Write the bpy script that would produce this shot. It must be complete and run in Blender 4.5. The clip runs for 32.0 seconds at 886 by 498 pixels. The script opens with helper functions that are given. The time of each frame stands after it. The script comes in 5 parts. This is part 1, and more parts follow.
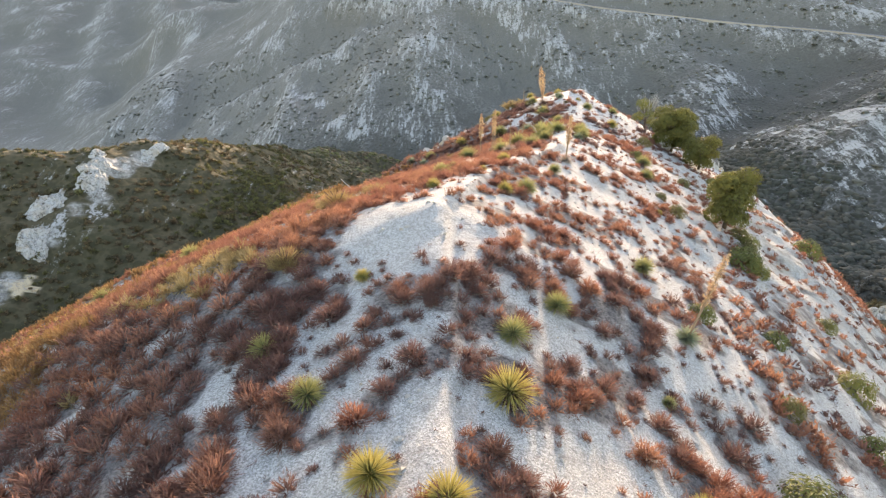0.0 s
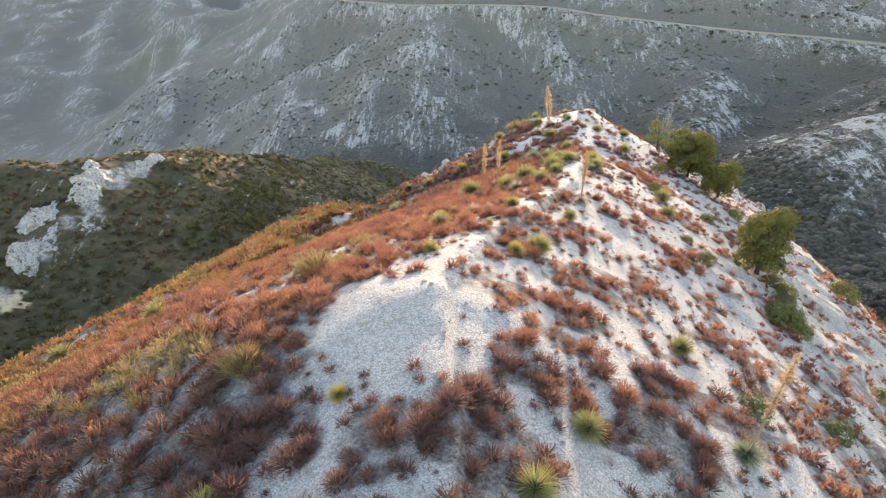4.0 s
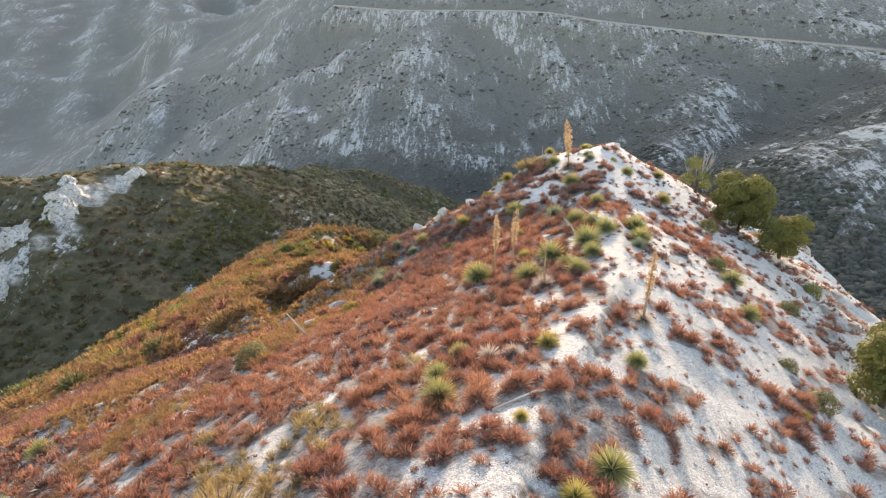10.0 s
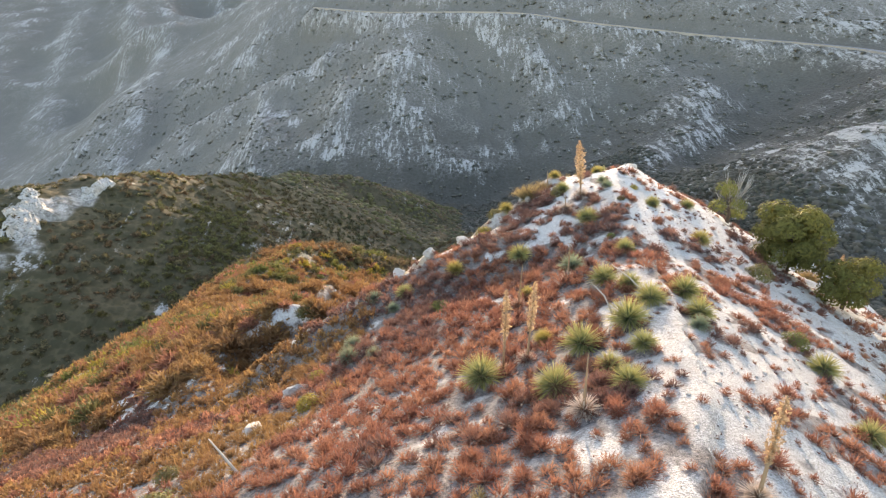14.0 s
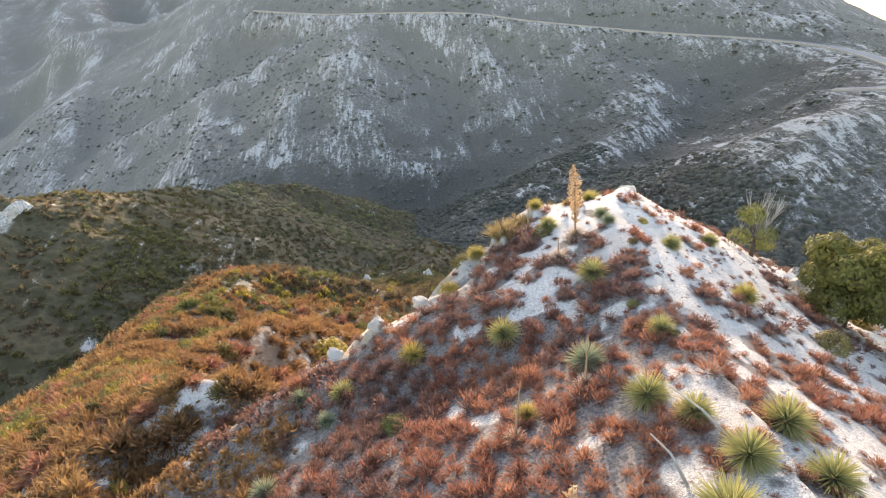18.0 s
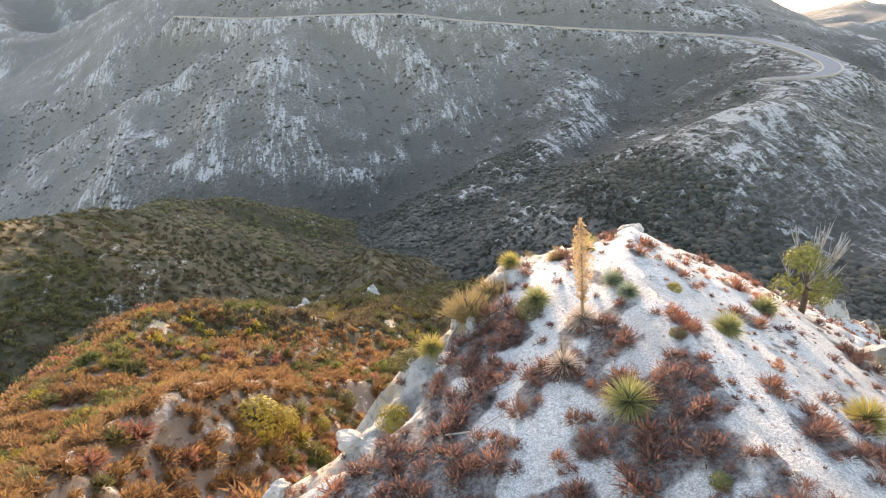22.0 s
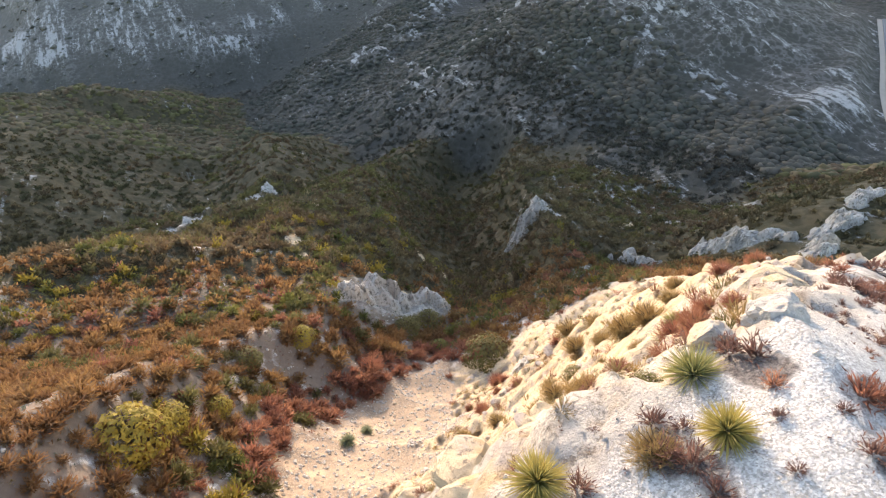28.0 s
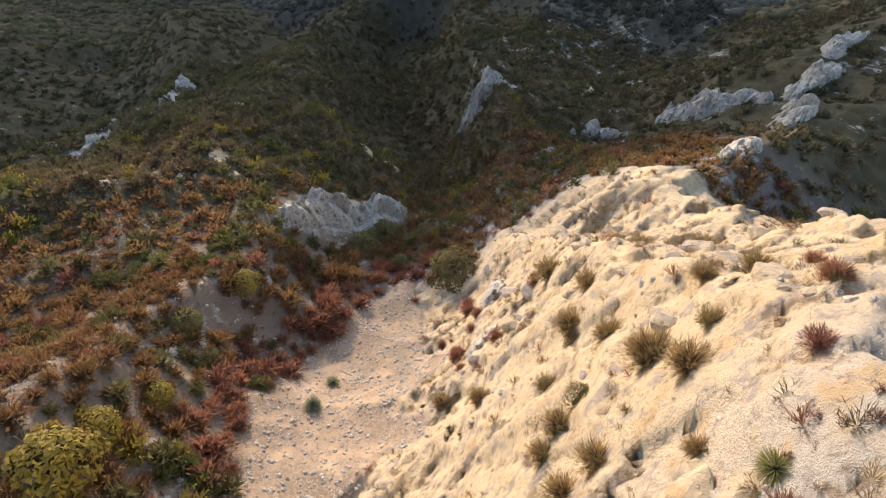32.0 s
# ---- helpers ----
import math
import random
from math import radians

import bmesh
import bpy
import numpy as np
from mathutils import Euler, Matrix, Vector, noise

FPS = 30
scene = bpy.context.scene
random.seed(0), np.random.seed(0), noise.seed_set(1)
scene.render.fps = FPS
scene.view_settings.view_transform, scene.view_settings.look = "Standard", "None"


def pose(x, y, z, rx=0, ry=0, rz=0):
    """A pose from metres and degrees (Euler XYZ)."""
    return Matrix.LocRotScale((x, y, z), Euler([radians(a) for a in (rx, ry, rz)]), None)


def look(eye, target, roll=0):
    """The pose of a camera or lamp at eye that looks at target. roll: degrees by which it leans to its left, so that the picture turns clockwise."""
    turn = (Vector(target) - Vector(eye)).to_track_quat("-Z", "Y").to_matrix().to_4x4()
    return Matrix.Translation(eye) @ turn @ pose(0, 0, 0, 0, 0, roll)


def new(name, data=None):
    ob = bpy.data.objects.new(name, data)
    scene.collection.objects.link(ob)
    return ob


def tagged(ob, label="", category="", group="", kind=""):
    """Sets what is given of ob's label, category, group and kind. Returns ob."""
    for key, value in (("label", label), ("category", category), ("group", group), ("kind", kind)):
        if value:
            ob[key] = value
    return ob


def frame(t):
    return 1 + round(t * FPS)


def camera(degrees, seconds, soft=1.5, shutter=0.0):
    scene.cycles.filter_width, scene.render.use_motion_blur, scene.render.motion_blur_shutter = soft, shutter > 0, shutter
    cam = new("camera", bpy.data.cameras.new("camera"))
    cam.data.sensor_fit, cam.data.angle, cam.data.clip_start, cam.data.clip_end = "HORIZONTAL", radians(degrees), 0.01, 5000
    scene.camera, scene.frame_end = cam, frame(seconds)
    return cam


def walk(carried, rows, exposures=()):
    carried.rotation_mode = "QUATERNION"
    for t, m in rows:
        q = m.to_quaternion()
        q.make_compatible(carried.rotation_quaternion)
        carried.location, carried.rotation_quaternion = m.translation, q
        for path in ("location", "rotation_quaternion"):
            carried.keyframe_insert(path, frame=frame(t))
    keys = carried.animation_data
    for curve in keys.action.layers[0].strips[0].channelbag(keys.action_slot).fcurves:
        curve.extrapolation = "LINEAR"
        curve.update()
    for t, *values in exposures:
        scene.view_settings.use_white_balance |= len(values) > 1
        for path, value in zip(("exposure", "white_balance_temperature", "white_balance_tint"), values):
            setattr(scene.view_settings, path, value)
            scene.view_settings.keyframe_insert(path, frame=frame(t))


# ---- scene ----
# Camera and its flight along the ridge.
cam = camera(74.0, 32.0, 1.2)

PATH = [
    (0, (0.000, 0.000, -0.000), (0.143, 9.206, -3.903), 1.88),
    (1, (0.006, 0.684, 0.125), (0.151, 9.908, -3.734), 1.88),
    (2, (0.009, 1.550, 0.259), (0.152, 10.784, -3.576), 1.87),
    (3, (0.006, 2.638, 0.415), (0.148, 11.880, -3.401), 1.85),
    (3.5, (0.008, 3.235, 0.504), (0.150, 12.477, -3.311), 1.85),
    (5.5, (0.013, 5.724, 0.852), (0.161, 14.971, -2.950), 1.81),
    (6, (-0.005, 6.486, 0.917), (0.146, 15.737, -2.876), 1.82),
    (7, (-0.057, 8.064, 1.027), (0.100, 17.319, -2.755), 1.80),
    (8, (-0.070, 9.647, 1.097), (0.094, 18.907, -2.673), 1.89),
    (9, (-0.093, 11.279, 1.193), (0.085, 20.543, -2.567), 1.89),
    (10, (-0.046, 12.912, 1.261), (0.170, 22.180, -2.487), 1.83),
    (11, (-0.069, 14.549, 1.280), (0.204, 23.818, -2.463), 1.79),
    (12, (-0.066, 16.267, 1.275), (0.263, 25.538, -2.459), 1.68),
    (13, (-0.055, 18.118, 1.196), (0.338, 27.391, -2.526), 1.65),
    (14, (-0.016, 20.127, 1.053), (0.452, 29.400, -2.661), 1.56),
    (14.5, (0.024, 21.177, 0.979), (0.560, 30.447, -2.733), 1.44),
    (16.5, (0.284, 25.443, 0.643), (1.170, 34.693, -3.052), 1.00),
    (17, (0.400, 26.526, 0.575), (1.394, 35.765, -3.118), 0.83),
    (18, (0.614, 28.701, 0.378), (1.833, 37.918, -3.305), 0.60),
    (19, (0.901, 30.904, 0.188), (2.348, 40.092, -3.485), 0.33),
    (20, (1.243, 33.051, 0.038), (2.927, 42.200, -3.630), 0.03),
    (21, (1.639, 35.240, -0.133), (3.549, 44.345, -3.800), -0.32),
    (22, (2.092, 37.419, -0.326), (4.232, 46.473, -3.991), -0.63),
    (23, (2.577, 39.514, -0.461), (4.947, 48.510, -4.129), -0.88),
    (23.5, (2.860, 40.573, -0.517), (5.340, 49.528, -4.213), -1.02),
    (24, (3.124, 41.602, -0.569), (5.704, 50.486, -4.366), -1.16),
    (24.5, (3.401, 42.639, -0.626), (6.068, 51.427, -4.583), -1.29),
    (25, (3.712, 43.688, -0.682), (6.452, 52.345, -4.871), -1.46),
    (25.5, (4.039, 44.738, -0.731), (6.836, 53.243, -5.187), -1.62),
    (27.5, (5.228, 49.489, -0.987), (8.376, 57.214, -6.502), -2.26),
    (28, (5.629, 50.619, -1.100), (8.825, 58.138, -6.867), -2.54),
    (28.5, (6.049, 51.741, -1.201), (9.276, 59.052, -7.212), -2.77),
    (29, (6.503, 52.862, -1.279), (9.748, 59.961, -7.531), -3.04),
    (29.5, (6.985, 53.967, -1.342), (10.235, 60.841, -7.837), -3.33),
    (30, (7.502, 55.039, -1.388), (10.736, 61.687, -8.122), -3.69),
    (30.5, (8.056, 56.079, -1.422), (11.251, 62.504, -8.387), -4.06),
    (31, (8.624, 57.107, -1.437), (11.765, 63.309, -8.625), -4.42),
    (31.5, (9.193, 58.135, -1.441), (12.276, 64.113, -8.841), -4.82),
    (32, (9.771, 59.181, -1.443), (12.803, 64.951, -9.026), -5.16),
]
walk(cam, [(t, look(eye, target, roll)) for t, eye, target, roll in PATH],
     [(0, 2.40, 7450, 18), (6, 2.32, 7300, 17), (12, 2.36, 7250, 17), (18, 2.5, 7300, 19), (22, 2.56, 7400, 20), (25, 2.54, 7450, 21), (28, 2.18, 6850, 18), (30, 1.78, 6550, 17), (32, 1.52, 6700, 17)])


# Low sun ahead, beyond the canyon, and a hazy sky.
SUN_AZ, SUN_EL = 11.0, 11.3
world = bpy.data.worlds.new("sky")
scene.world = world
world.use_nodes = True
wn = world.node_tree
sky = wn.nodes.new("ShaderNodeTexSky")
sky.sky_type = "NISHITA"
sky.sun_disc = False
sky.sun_elevation, sky.sun_rotation = radians(SUN_EL), radians(SUN_AZ)
sky.altitude, sky.air_density, sky.dust_density = 900, 1.2, 2.5
wn.links.new(sky.outputs[0], wn.nodes["Background"].inputs[0])
wn.nodes["Background"].inputs[1].default_value = 0.15
sun_data = bpy.data.lights.new("sun", "SUN")
sun_data.energy, sun_data.angle, sun_data.color = 2.3, radians(0.6), (1.0, 0.83, 0.62)
sun = new("sun", sun_data)
sun.matrix_world = look((100 * math.sin(radians(SUN_AZ)), 100 * math.cos(radians(SUN_AZ)), 100 * math.tan(radians(SUN_EL))), (0, 0, 0))


# ---- materials ----
class Nodes:
    """Short hand for the nodes of one material."""

    def __init__(self, name, rough=0.85):
        self.m = bpy.data.materials.new(name)
        self.m.use_nodes = True
        self.t = self.m.node_tree
        self.b = self.t.nodes["Principled BSDF"]
        self.b.inputs["Roughness"].default_value = rough
        self.b.inputs["Specular IOR Level"].default_value = 0.25
        self.pos = self.t.nodes.new("ShaderNodeNewGeometry").outputs["Position"]

    def node(self, kind, **sets):
        n = self.t.nodes.new(kind)
        for key, value in sets.items():
            if isinstance(value, bpy.types.NodeSocket):
                self.t.links.new(value, n.inputs[key])
            else:
                n.inputs[key].default_value = value
        return n

    def noise(self, scale, detail=3.0, rough=0.55, where=None):
        return self.node("ShaderNodeTexNoise", Vector=where or self.pos, Scale=scale, Detail=detail, Roughness=rough).outputs["Fac"]

    def cell(self, scale, where=None, feature="F1"):
        n = self.node("ShaderNodeTexVoronoi", Vector=where or self.pos, Scale=scale)
        n.feature = feature
        return n

    def ramp(self, fac, lo, hi, a=0.0, b=1.0):
        n = self.t.nodes.new("ShaderNodeMapRange")
        n.interpolation_type = "SMOOTHSTEP"
        self.t.links.new(fac, n.inputs[0])
        for i, v in ((1, lo), (2, hi), (3, a), (4, b)):
            n.inputs[i].default_value = v
        return n.outputs[0]

    def mix(self, fac, a, b, blend="MIX"):
        n = self.t.nodes.new("ShaderNodeMix")
        n.data_type, n.blend_type = "RGBA", blend
        for i, v in ((0, fac), (6, a), (7, b)):
            if isinstance(v, bpy.types.NodeSocket):
                self.t.links.new(v, n.inputs[i])
            else:
                n.inputs[i].default_value = v if i == 0 else (*v, 1)
        return n.outputs[2]

    def math(self, op, a, b=0.0):
        n = self.t.nodes.new("ShaderNodeMath")
        n.operation = op
        for i, v in ((0, a), (1, b)):
            if isinstance(v, bpy.types.NodeSocket):
                self.t.links.new(v, n.inputs[i])
            else:
                n.inputs[i].default_value = v
        return n.outputs[0]

    def attr(self, name):
        n = self.t.nodes.new("ShaderNodeAttribute")
        n.attribute_name = name
        return n.outputs["Fac"]

    def color(self, c):
        self.t.links.new(c, self.b.inputs["Base Color"])
        return self

    def bump(self, height, strength, distance):
        n = self.node("ShaderNodeBump", Strength=strength, Distance=distance, Height=height)
        self.t.links.new(n.outputs[0], self.b.inputs["Normal"])
        return self

    def leafy(self, amount, tint):
        """Thin leaves and stems let some light through."""
        n = self.t.nodes.new("ShaderNodeBsdfTranslucent")
        if isinstance(tint, bpy.types.NodeSocket):
            self.t.links.new(tint, n.inputs["Color"])
        else:
            n.inputs["Color"].default_value = (*tint, 1)
        x = self.node("ShaderNodeMixShader", Fac=amount)
        self.t.links.new(self.b.outputs[0], x.inputs[1])
        self.t.links.new(n.outputs[0], x.inputs[2])
        self.t.links.new(x.outputs[0], self.t.nodes["Material Output"].inputs["Surface"])
        return self


def granite(n):
    """Crushed pale granite: grain, gravel and broad stains."""
    grain = n.node("ShaderNodeSeparateColor", Color=n.cell(38.0).outputs["Color"]).outputs[0]
    base = n.mix(n.attr("white"), (0.395, 0.382, 0.365), (0.50, 0.482, 0.458))
    g = n.mix(0.7, base, grain, "SOFT_LIGHT")
    g = n.mix(n.ramp(n.cell(13.0).outputs["Distance"], 0.05, 0.28, 0.6, 0.0), g, (0.60, 0.585, 0.56))
    g = n.mix(n.ramp(n.noise(9.0, 5, 0.7), 0.50, 0.68), g, n.mix(0.45, g, (0.16, 0.15, 0.14)))
    g = n.mix(n.ramp(n.noise(0.55, 4), 0.46, 0.68, 0.0, 0.45), g, (0.32, 0.29, 0.26))
    g = n.mix(n.ramp(n.noise(2.2, 6, 0.65), 0.58, 0.72, 0.0, 0.7), g, (0.20, 0.175, 0.16))
    return g


def make_ground():
    n = Nodes("ridge_ground", 0.92)
    pale = granite(n)
    litter = n.mix(n.ramp(n.noise(11.0, 9, 0.8), 0.36, 0.64), (0.055, 0.048, 0.046), (0.25, 0.22, 0.205))
    earth = n.mix(n.noise(3.0, 6, 0.7), (0.11, 0.085, 0.067), (0.24, 0.185, 0.145))
    litter = n.mix(n.attr("earth"), litter, earth)
    near = n.mix(n.ramp(n.math("ADD", n.attr("litter"), n.math("MULTIPLY", n.math("SUBTRACT", n.noise(1.6, 5), 0.5), 1.1)), 0.35, 0.72), pale, litter)
    # stone: cream to grey with iron stains and dark seams
    stone = n.mix(n.noise(1.1, 7, 0.7), n.mix(n.attr("white"), (0.64, 0.51, 0.335), (0.54, 0.505, 0.45)), n.mix(n.attr("white"), (0.50, 0.395, 0.265), (0.38, 0.355, 0.33)))
    stone = n.mix(n.ramp(n.noise(0.6, 5, 0.6), 0.50, 0.66, 0.0, 0.8), stone, (0.48, 0.34, 0.19))
    # grey-violet patches: the shade of the blocks, painted into the stone
    stone = n.mix(n.ramp(n.noise(1.3, 6, 0.65), 0.52, 0.62, 0.0, 0.75), stone, (0.33, 0.29, 0.275))
    stone = n.mix(n.ramp(n.noise(3.5, 9, 0.8), 0.53, 0.64, 0.0, 0.85), stone, (0.185, 0.15, 0.12))
    seam = n.cell(1.7, n.node("ShaderNodeVectorMath").outputs[0], "DISTANCE_TO_EDGE")
    vm = seam.inputs["Vector"].links[0].from_node
    n.t.links.new(n.pos, vm.inputs[0])
    n.t.links.new(n.node("ShaderNodeTexNoise", Vector=n.pos, Scale=1.3, Detail=4.0).outputs["Color"], vm.inputs[1])
    stone = n.mix(n.math("MULTIPLY", n.ramp(seam.outputs["Distance"], 0.0, 0.03, 0.7, 0.0), n.ramp(n.noise(0.9, 4), 0.5, 0.62)), stone, (0.17, 0.14, 0.12))
    sand = n.mix(n.ramp(n.cell(5.5).outputs["Distance"], 0.1, 0.5), (0.43, 0.335, 0.245), (0.22, 0.168, 0.125))
    sand = n.mix(n.ramp(n.noise(0.45, 6, 0.7), 0.42, 0.66), sand, (0.42, 0.305, 0.21))
    # brush seen from afar: bushes with pale soil between
    warp = n.node("ShaderNodeVectorMath")
    n.t.links.new(n.pos, warp.inputs[0])
    n.t.links.new(n.node("ShaderNodeTexNoise", Vector=n.pos, Scale=0.25, Detail=3.0).outputs["Color"], warp.inputs[1])
    bush = n.cell(0.42, warp.outputs[0])
    bare, hazed, wall = n.attr("bare"), n.attr("far_haze"), n.attr("wall")
    small = n.cell(0.95, warp.outputs[0])
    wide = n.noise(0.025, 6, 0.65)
    # Far slopes: both tones turn paler with distance, haze painted into the colour.
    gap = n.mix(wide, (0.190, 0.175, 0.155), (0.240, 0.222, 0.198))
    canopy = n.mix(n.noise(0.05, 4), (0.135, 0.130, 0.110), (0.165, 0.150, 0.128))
    gap = n.mix(hazed, n.mix(wide, (0.100, 0.094, 0.084), (0.140, 0.130, 0.116)), gap)
    canopy = n.mix(hazed, n.mix(n.noise(0.05, 4), (0.052, 0.051, 0.041), (0.068, 0.061, 0.050)), canopy)
    gap = n.mix(wall, n.mix(wide, (0.100, 0.072, 0.042), (0.082, 0.074, 0.040)), gap)
    canopy = n.mix(wall, n.mix(wide, (0.068, 0.050, 0.028), (0.052, 0.051, 0.025)), canopy)
    gap = n.mix(n.math("MULTIPLY", n.ramp(bare, 0.20, 0.55, 0.75, 0.0), wall), gap, canopy)
    dense = n.math("MULTIPLY", n.math("SUBTRACT", n.noise(0.06, 7, 0.72), 0.5), 0.62)
    big_leaf = n.ramp(n.math("ADD", bush.outputs["Distance"], dense), 0.38, 0.62)
    small_leaf = n.ramp(n.math("ADD", small.outputs["Distance"], dense), 0.34, 0.58)
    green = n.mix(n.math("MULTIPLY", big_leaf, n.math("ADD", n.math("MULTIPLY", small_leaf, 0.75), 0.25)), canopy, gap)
    soil = n.mix(n.noise(0.12, 5), (0.50, 0.48, 0.45), (0.32, 0.305, 0.285))
    # pale soil shows in streaks that run down the slope, broken up by brush
    run = n.t.nodes.new("ShaderNodeMapping")
    n.t.links.new(n.pos, run.inputs["Vector"])
    run.inputs["Rotation"].default_value = (0, 0, radians(-32))
    run.inputs["Scale"].default_value = (1.0, 0.16, 0.3)
    streak = n.noise(0.30, 8, 0.75, run.outputs[0])
    speck = n.math("ADD", n.math("MULTIPLY", streak, 0.55), n.math("MULTIPLY", n.noise(0.42, 10, 0.85), 0.45))
    speck = n.math("ADD", speck, n.math("MULTIPLY", n.math("SUBTRACT", bare, 0.5), 0.10))
    speck = n.math("ADD", speck, n.math("MULTIPLY", n.math("SUBTRACT", n.noise(0.018, 5, 0.65), 0.5), 0.30))
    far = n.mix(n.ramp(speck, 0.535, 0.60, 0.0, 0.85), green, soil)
    scree = n.mix(n.noise(0.6, 7, 0.75), (0.50, 0.48, 0.455), (0.27, 0.255, 0.24))
    far = n.mix(n.ramp(n.math("ADD", n.attr("scree"), n.math("MULTIPLY", n.math("SUBTRACT", n.math("ADD", n.math("MULTIPLY", streak, 0.5), n.math("MULTIPLY", n.noise(0.35, 10, 0.85), 0.5)), 0.5), 6.5)), 0.68, 0.92), far, scree)
    allover = n.mix(n.ramp(n.attr("brush"), 0.2, 0.8), near, far)
    allover = n.mix(n.ramp(n.attr("rock"), 0.25, 0.6), allover, stone)
    # darker brown along the joints of the stone, broken up by noise
    joint_mask = n.math("MULTIPLY", n.attr("crevice"), n.ramp(n.noise(1.4, 6, 0.7), 0.36, 0.58))
    allover = n.mix(n.ramp(joint_mask, 0.25, 0.8, 0.0, 0.85), allover, (0.20, 0.15, 0.105))
    cliff = n.mix(n.ramp(n.noise(0.55, 8, 0.8), 0.38, 0.62), (0.60, 0.57, 0.53), (0.19, 0.17, 0.15))
    allover = n.mix(n.ramp(n.attr("crag"), 0.35, 0.7), allover, cliff)
    n.color(n.mix(n.attr("sand"), allover, sand))
    lumps = n.math("ADD", n.math("MULTIPLY", n.cell(22.0).outputs["Distance"], 0.16), n.noise(4.0, 10, 0.72))
    far_lumps = n.math("MULTIPLY", n.math("SUBTRACT", 1.0, bush.outputs["Distance"]), 7.0)
    lumps = n.math("MULTIPLY", lumps, n.math("ADD", n.math("MULTIPLY", n.attr("rock"), 1.6), 1.0))
    n.bump(n.math("ADD", lumps, n.math("MULTIPLY", far_lumps, n.attr("brush"))), 0.9, 0.075)
    return n.m


def make_rock():
    n = Nodes("weathered_granite", 0.9)
    c = n.mix(n.noise(1.3, 6, 0.7), (0.56, 0.52, 0.465), (0.33, 0.30, 0.275))
    c = n.mix(n.ramp(n.noise(0.7, 4), 0.52, 0.7), c, (0.47, 0.38, 0.27))
    c = n.mix(n.ramp(n.noise(6.0, 6, 0.7), 0.58, 0.7), c, (0.15, 0.135, 0.125))
    n.color(c).bump(n.noise(7.0, 8, 0.7), 0.9, 0.08)
    return n.m


def make_crag():
    """Bleached cliff stone with dark streaks and seams."""
    n = Nodes("cliff_granite", 0.92)
    c = n.mix(n.noise(0.8, 7, 0.7), (0.56, 0.53, 0.485), (0.36, 0.335, 0.30))
    c = n.mix(n.ramp(n.noise(0.25, 4), 0.50, 0.66, 0.0, 0.6), c, (0.40, 0.33, 0.25))
    c = n.mix(n.ramp(n.noise(1.7, 9, 0.8), 0.50, 0.60, 0.0, 0.85), c, (0.11, 0.098, 0.085))
    n.color(c).bump(n.noise(3.0, 9, 0.75), 0.9, 0.18)
    return n.m


def make_ledge():
    """Sunlit nose stone: cream with ochre stains and fine cracks; grey-violet patches paint shaded faces."""
    n = Nodes("nose_granite", 0.9)
    c = n.mix(n.noise(1.6, 7, 0.7), (0.62, 0.50, 0.34), (0.46, 0.375, 0.27))
    c = n.mix(n.ramp(n.noise(0.8, 5, 0.6), 0.48, 0.62, 0.0, 0.8), c, (0.40, 0.35, 0.33))
    c = n.mix(n.ramp(n.noise(1.1, 4, 0.6), 0.54, 0.66, 0.0, 0.8), c, (0.47, 0.32, 0.17))
    c = n.mix(n.ramp(n.noise(5.0, 9, 0.8), 0.53, 0.63, 0.0, 0.85), c, (0.15, 0.12, 0.10))
    n.color(c).bump(n.noise(6.0, 9, 0.75), 0.9, 0.10)
    return n.m


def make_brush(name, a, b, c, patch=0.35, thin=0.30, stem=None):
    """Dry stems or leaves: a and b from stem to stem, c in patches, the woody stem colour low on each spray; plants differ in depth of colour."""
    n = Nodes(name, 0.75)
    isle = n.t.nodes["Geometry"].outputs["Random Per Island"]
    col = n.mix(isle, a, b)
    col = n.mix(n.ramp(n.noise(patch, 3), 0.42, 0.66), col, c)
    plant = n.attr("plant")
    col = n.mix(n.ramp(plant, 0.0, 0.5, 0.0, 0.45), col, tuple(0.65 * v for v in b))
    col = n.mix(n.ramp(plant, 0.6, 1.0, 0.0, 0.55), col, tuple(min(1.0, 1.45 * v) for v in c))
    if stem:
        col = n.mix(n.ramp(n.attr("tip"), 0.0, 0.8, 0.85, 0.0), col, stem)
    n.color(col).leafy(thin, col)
    return n.m


def make_yucca(name, base, mid, tip):
    n = Nodes(name, 0.55)
    along = n.attr("along")
    c = n.mix(n.ramp(along, 0.15, 0.6), base, mid)
    c = n.mix(n.ramp(along, 0.65, 1.0), c, tip)
    c = n.mix(n.math("MULTIPLY", n.t.nodes["Geometry"].outputs["Random Per Island"], 0.35), c, tip)
    n.color(c).leafy(0.25, c)
    return n.m


def make_plain(name, a, b, scale, rough=0.8, bump=0.0):
    n = Nodes(name, rough)
    n.color(n.mix(n.noise(scale, 5, 0.65), a, b))
    if bump:
        n.bump(n.noise(scale * 3, 5), 0.6, bump)
    return n.m


GROUND, ROCK, CRAG, LEDGE = make_ground(), make_rock(), make_crag(), make_ledge()
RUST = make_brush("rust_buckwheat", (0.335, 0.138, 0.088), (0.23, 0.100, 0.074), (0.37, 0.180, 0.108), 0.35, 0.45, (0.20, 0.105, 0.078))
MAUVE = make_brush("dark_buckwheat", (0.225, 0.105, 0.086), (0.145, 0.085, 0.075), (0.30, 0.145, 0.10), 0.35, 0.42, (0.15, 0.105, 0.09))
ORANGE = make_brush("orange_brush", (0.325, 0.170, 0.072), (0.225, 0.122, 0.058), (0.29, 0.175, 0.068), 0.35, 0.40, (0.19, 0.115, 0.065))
STRAW = make_brush("straw_brush", (0.40, 0.30, 0.14), (0.27, 0.20, 0.10), (0.36, 0.24, 0.10))
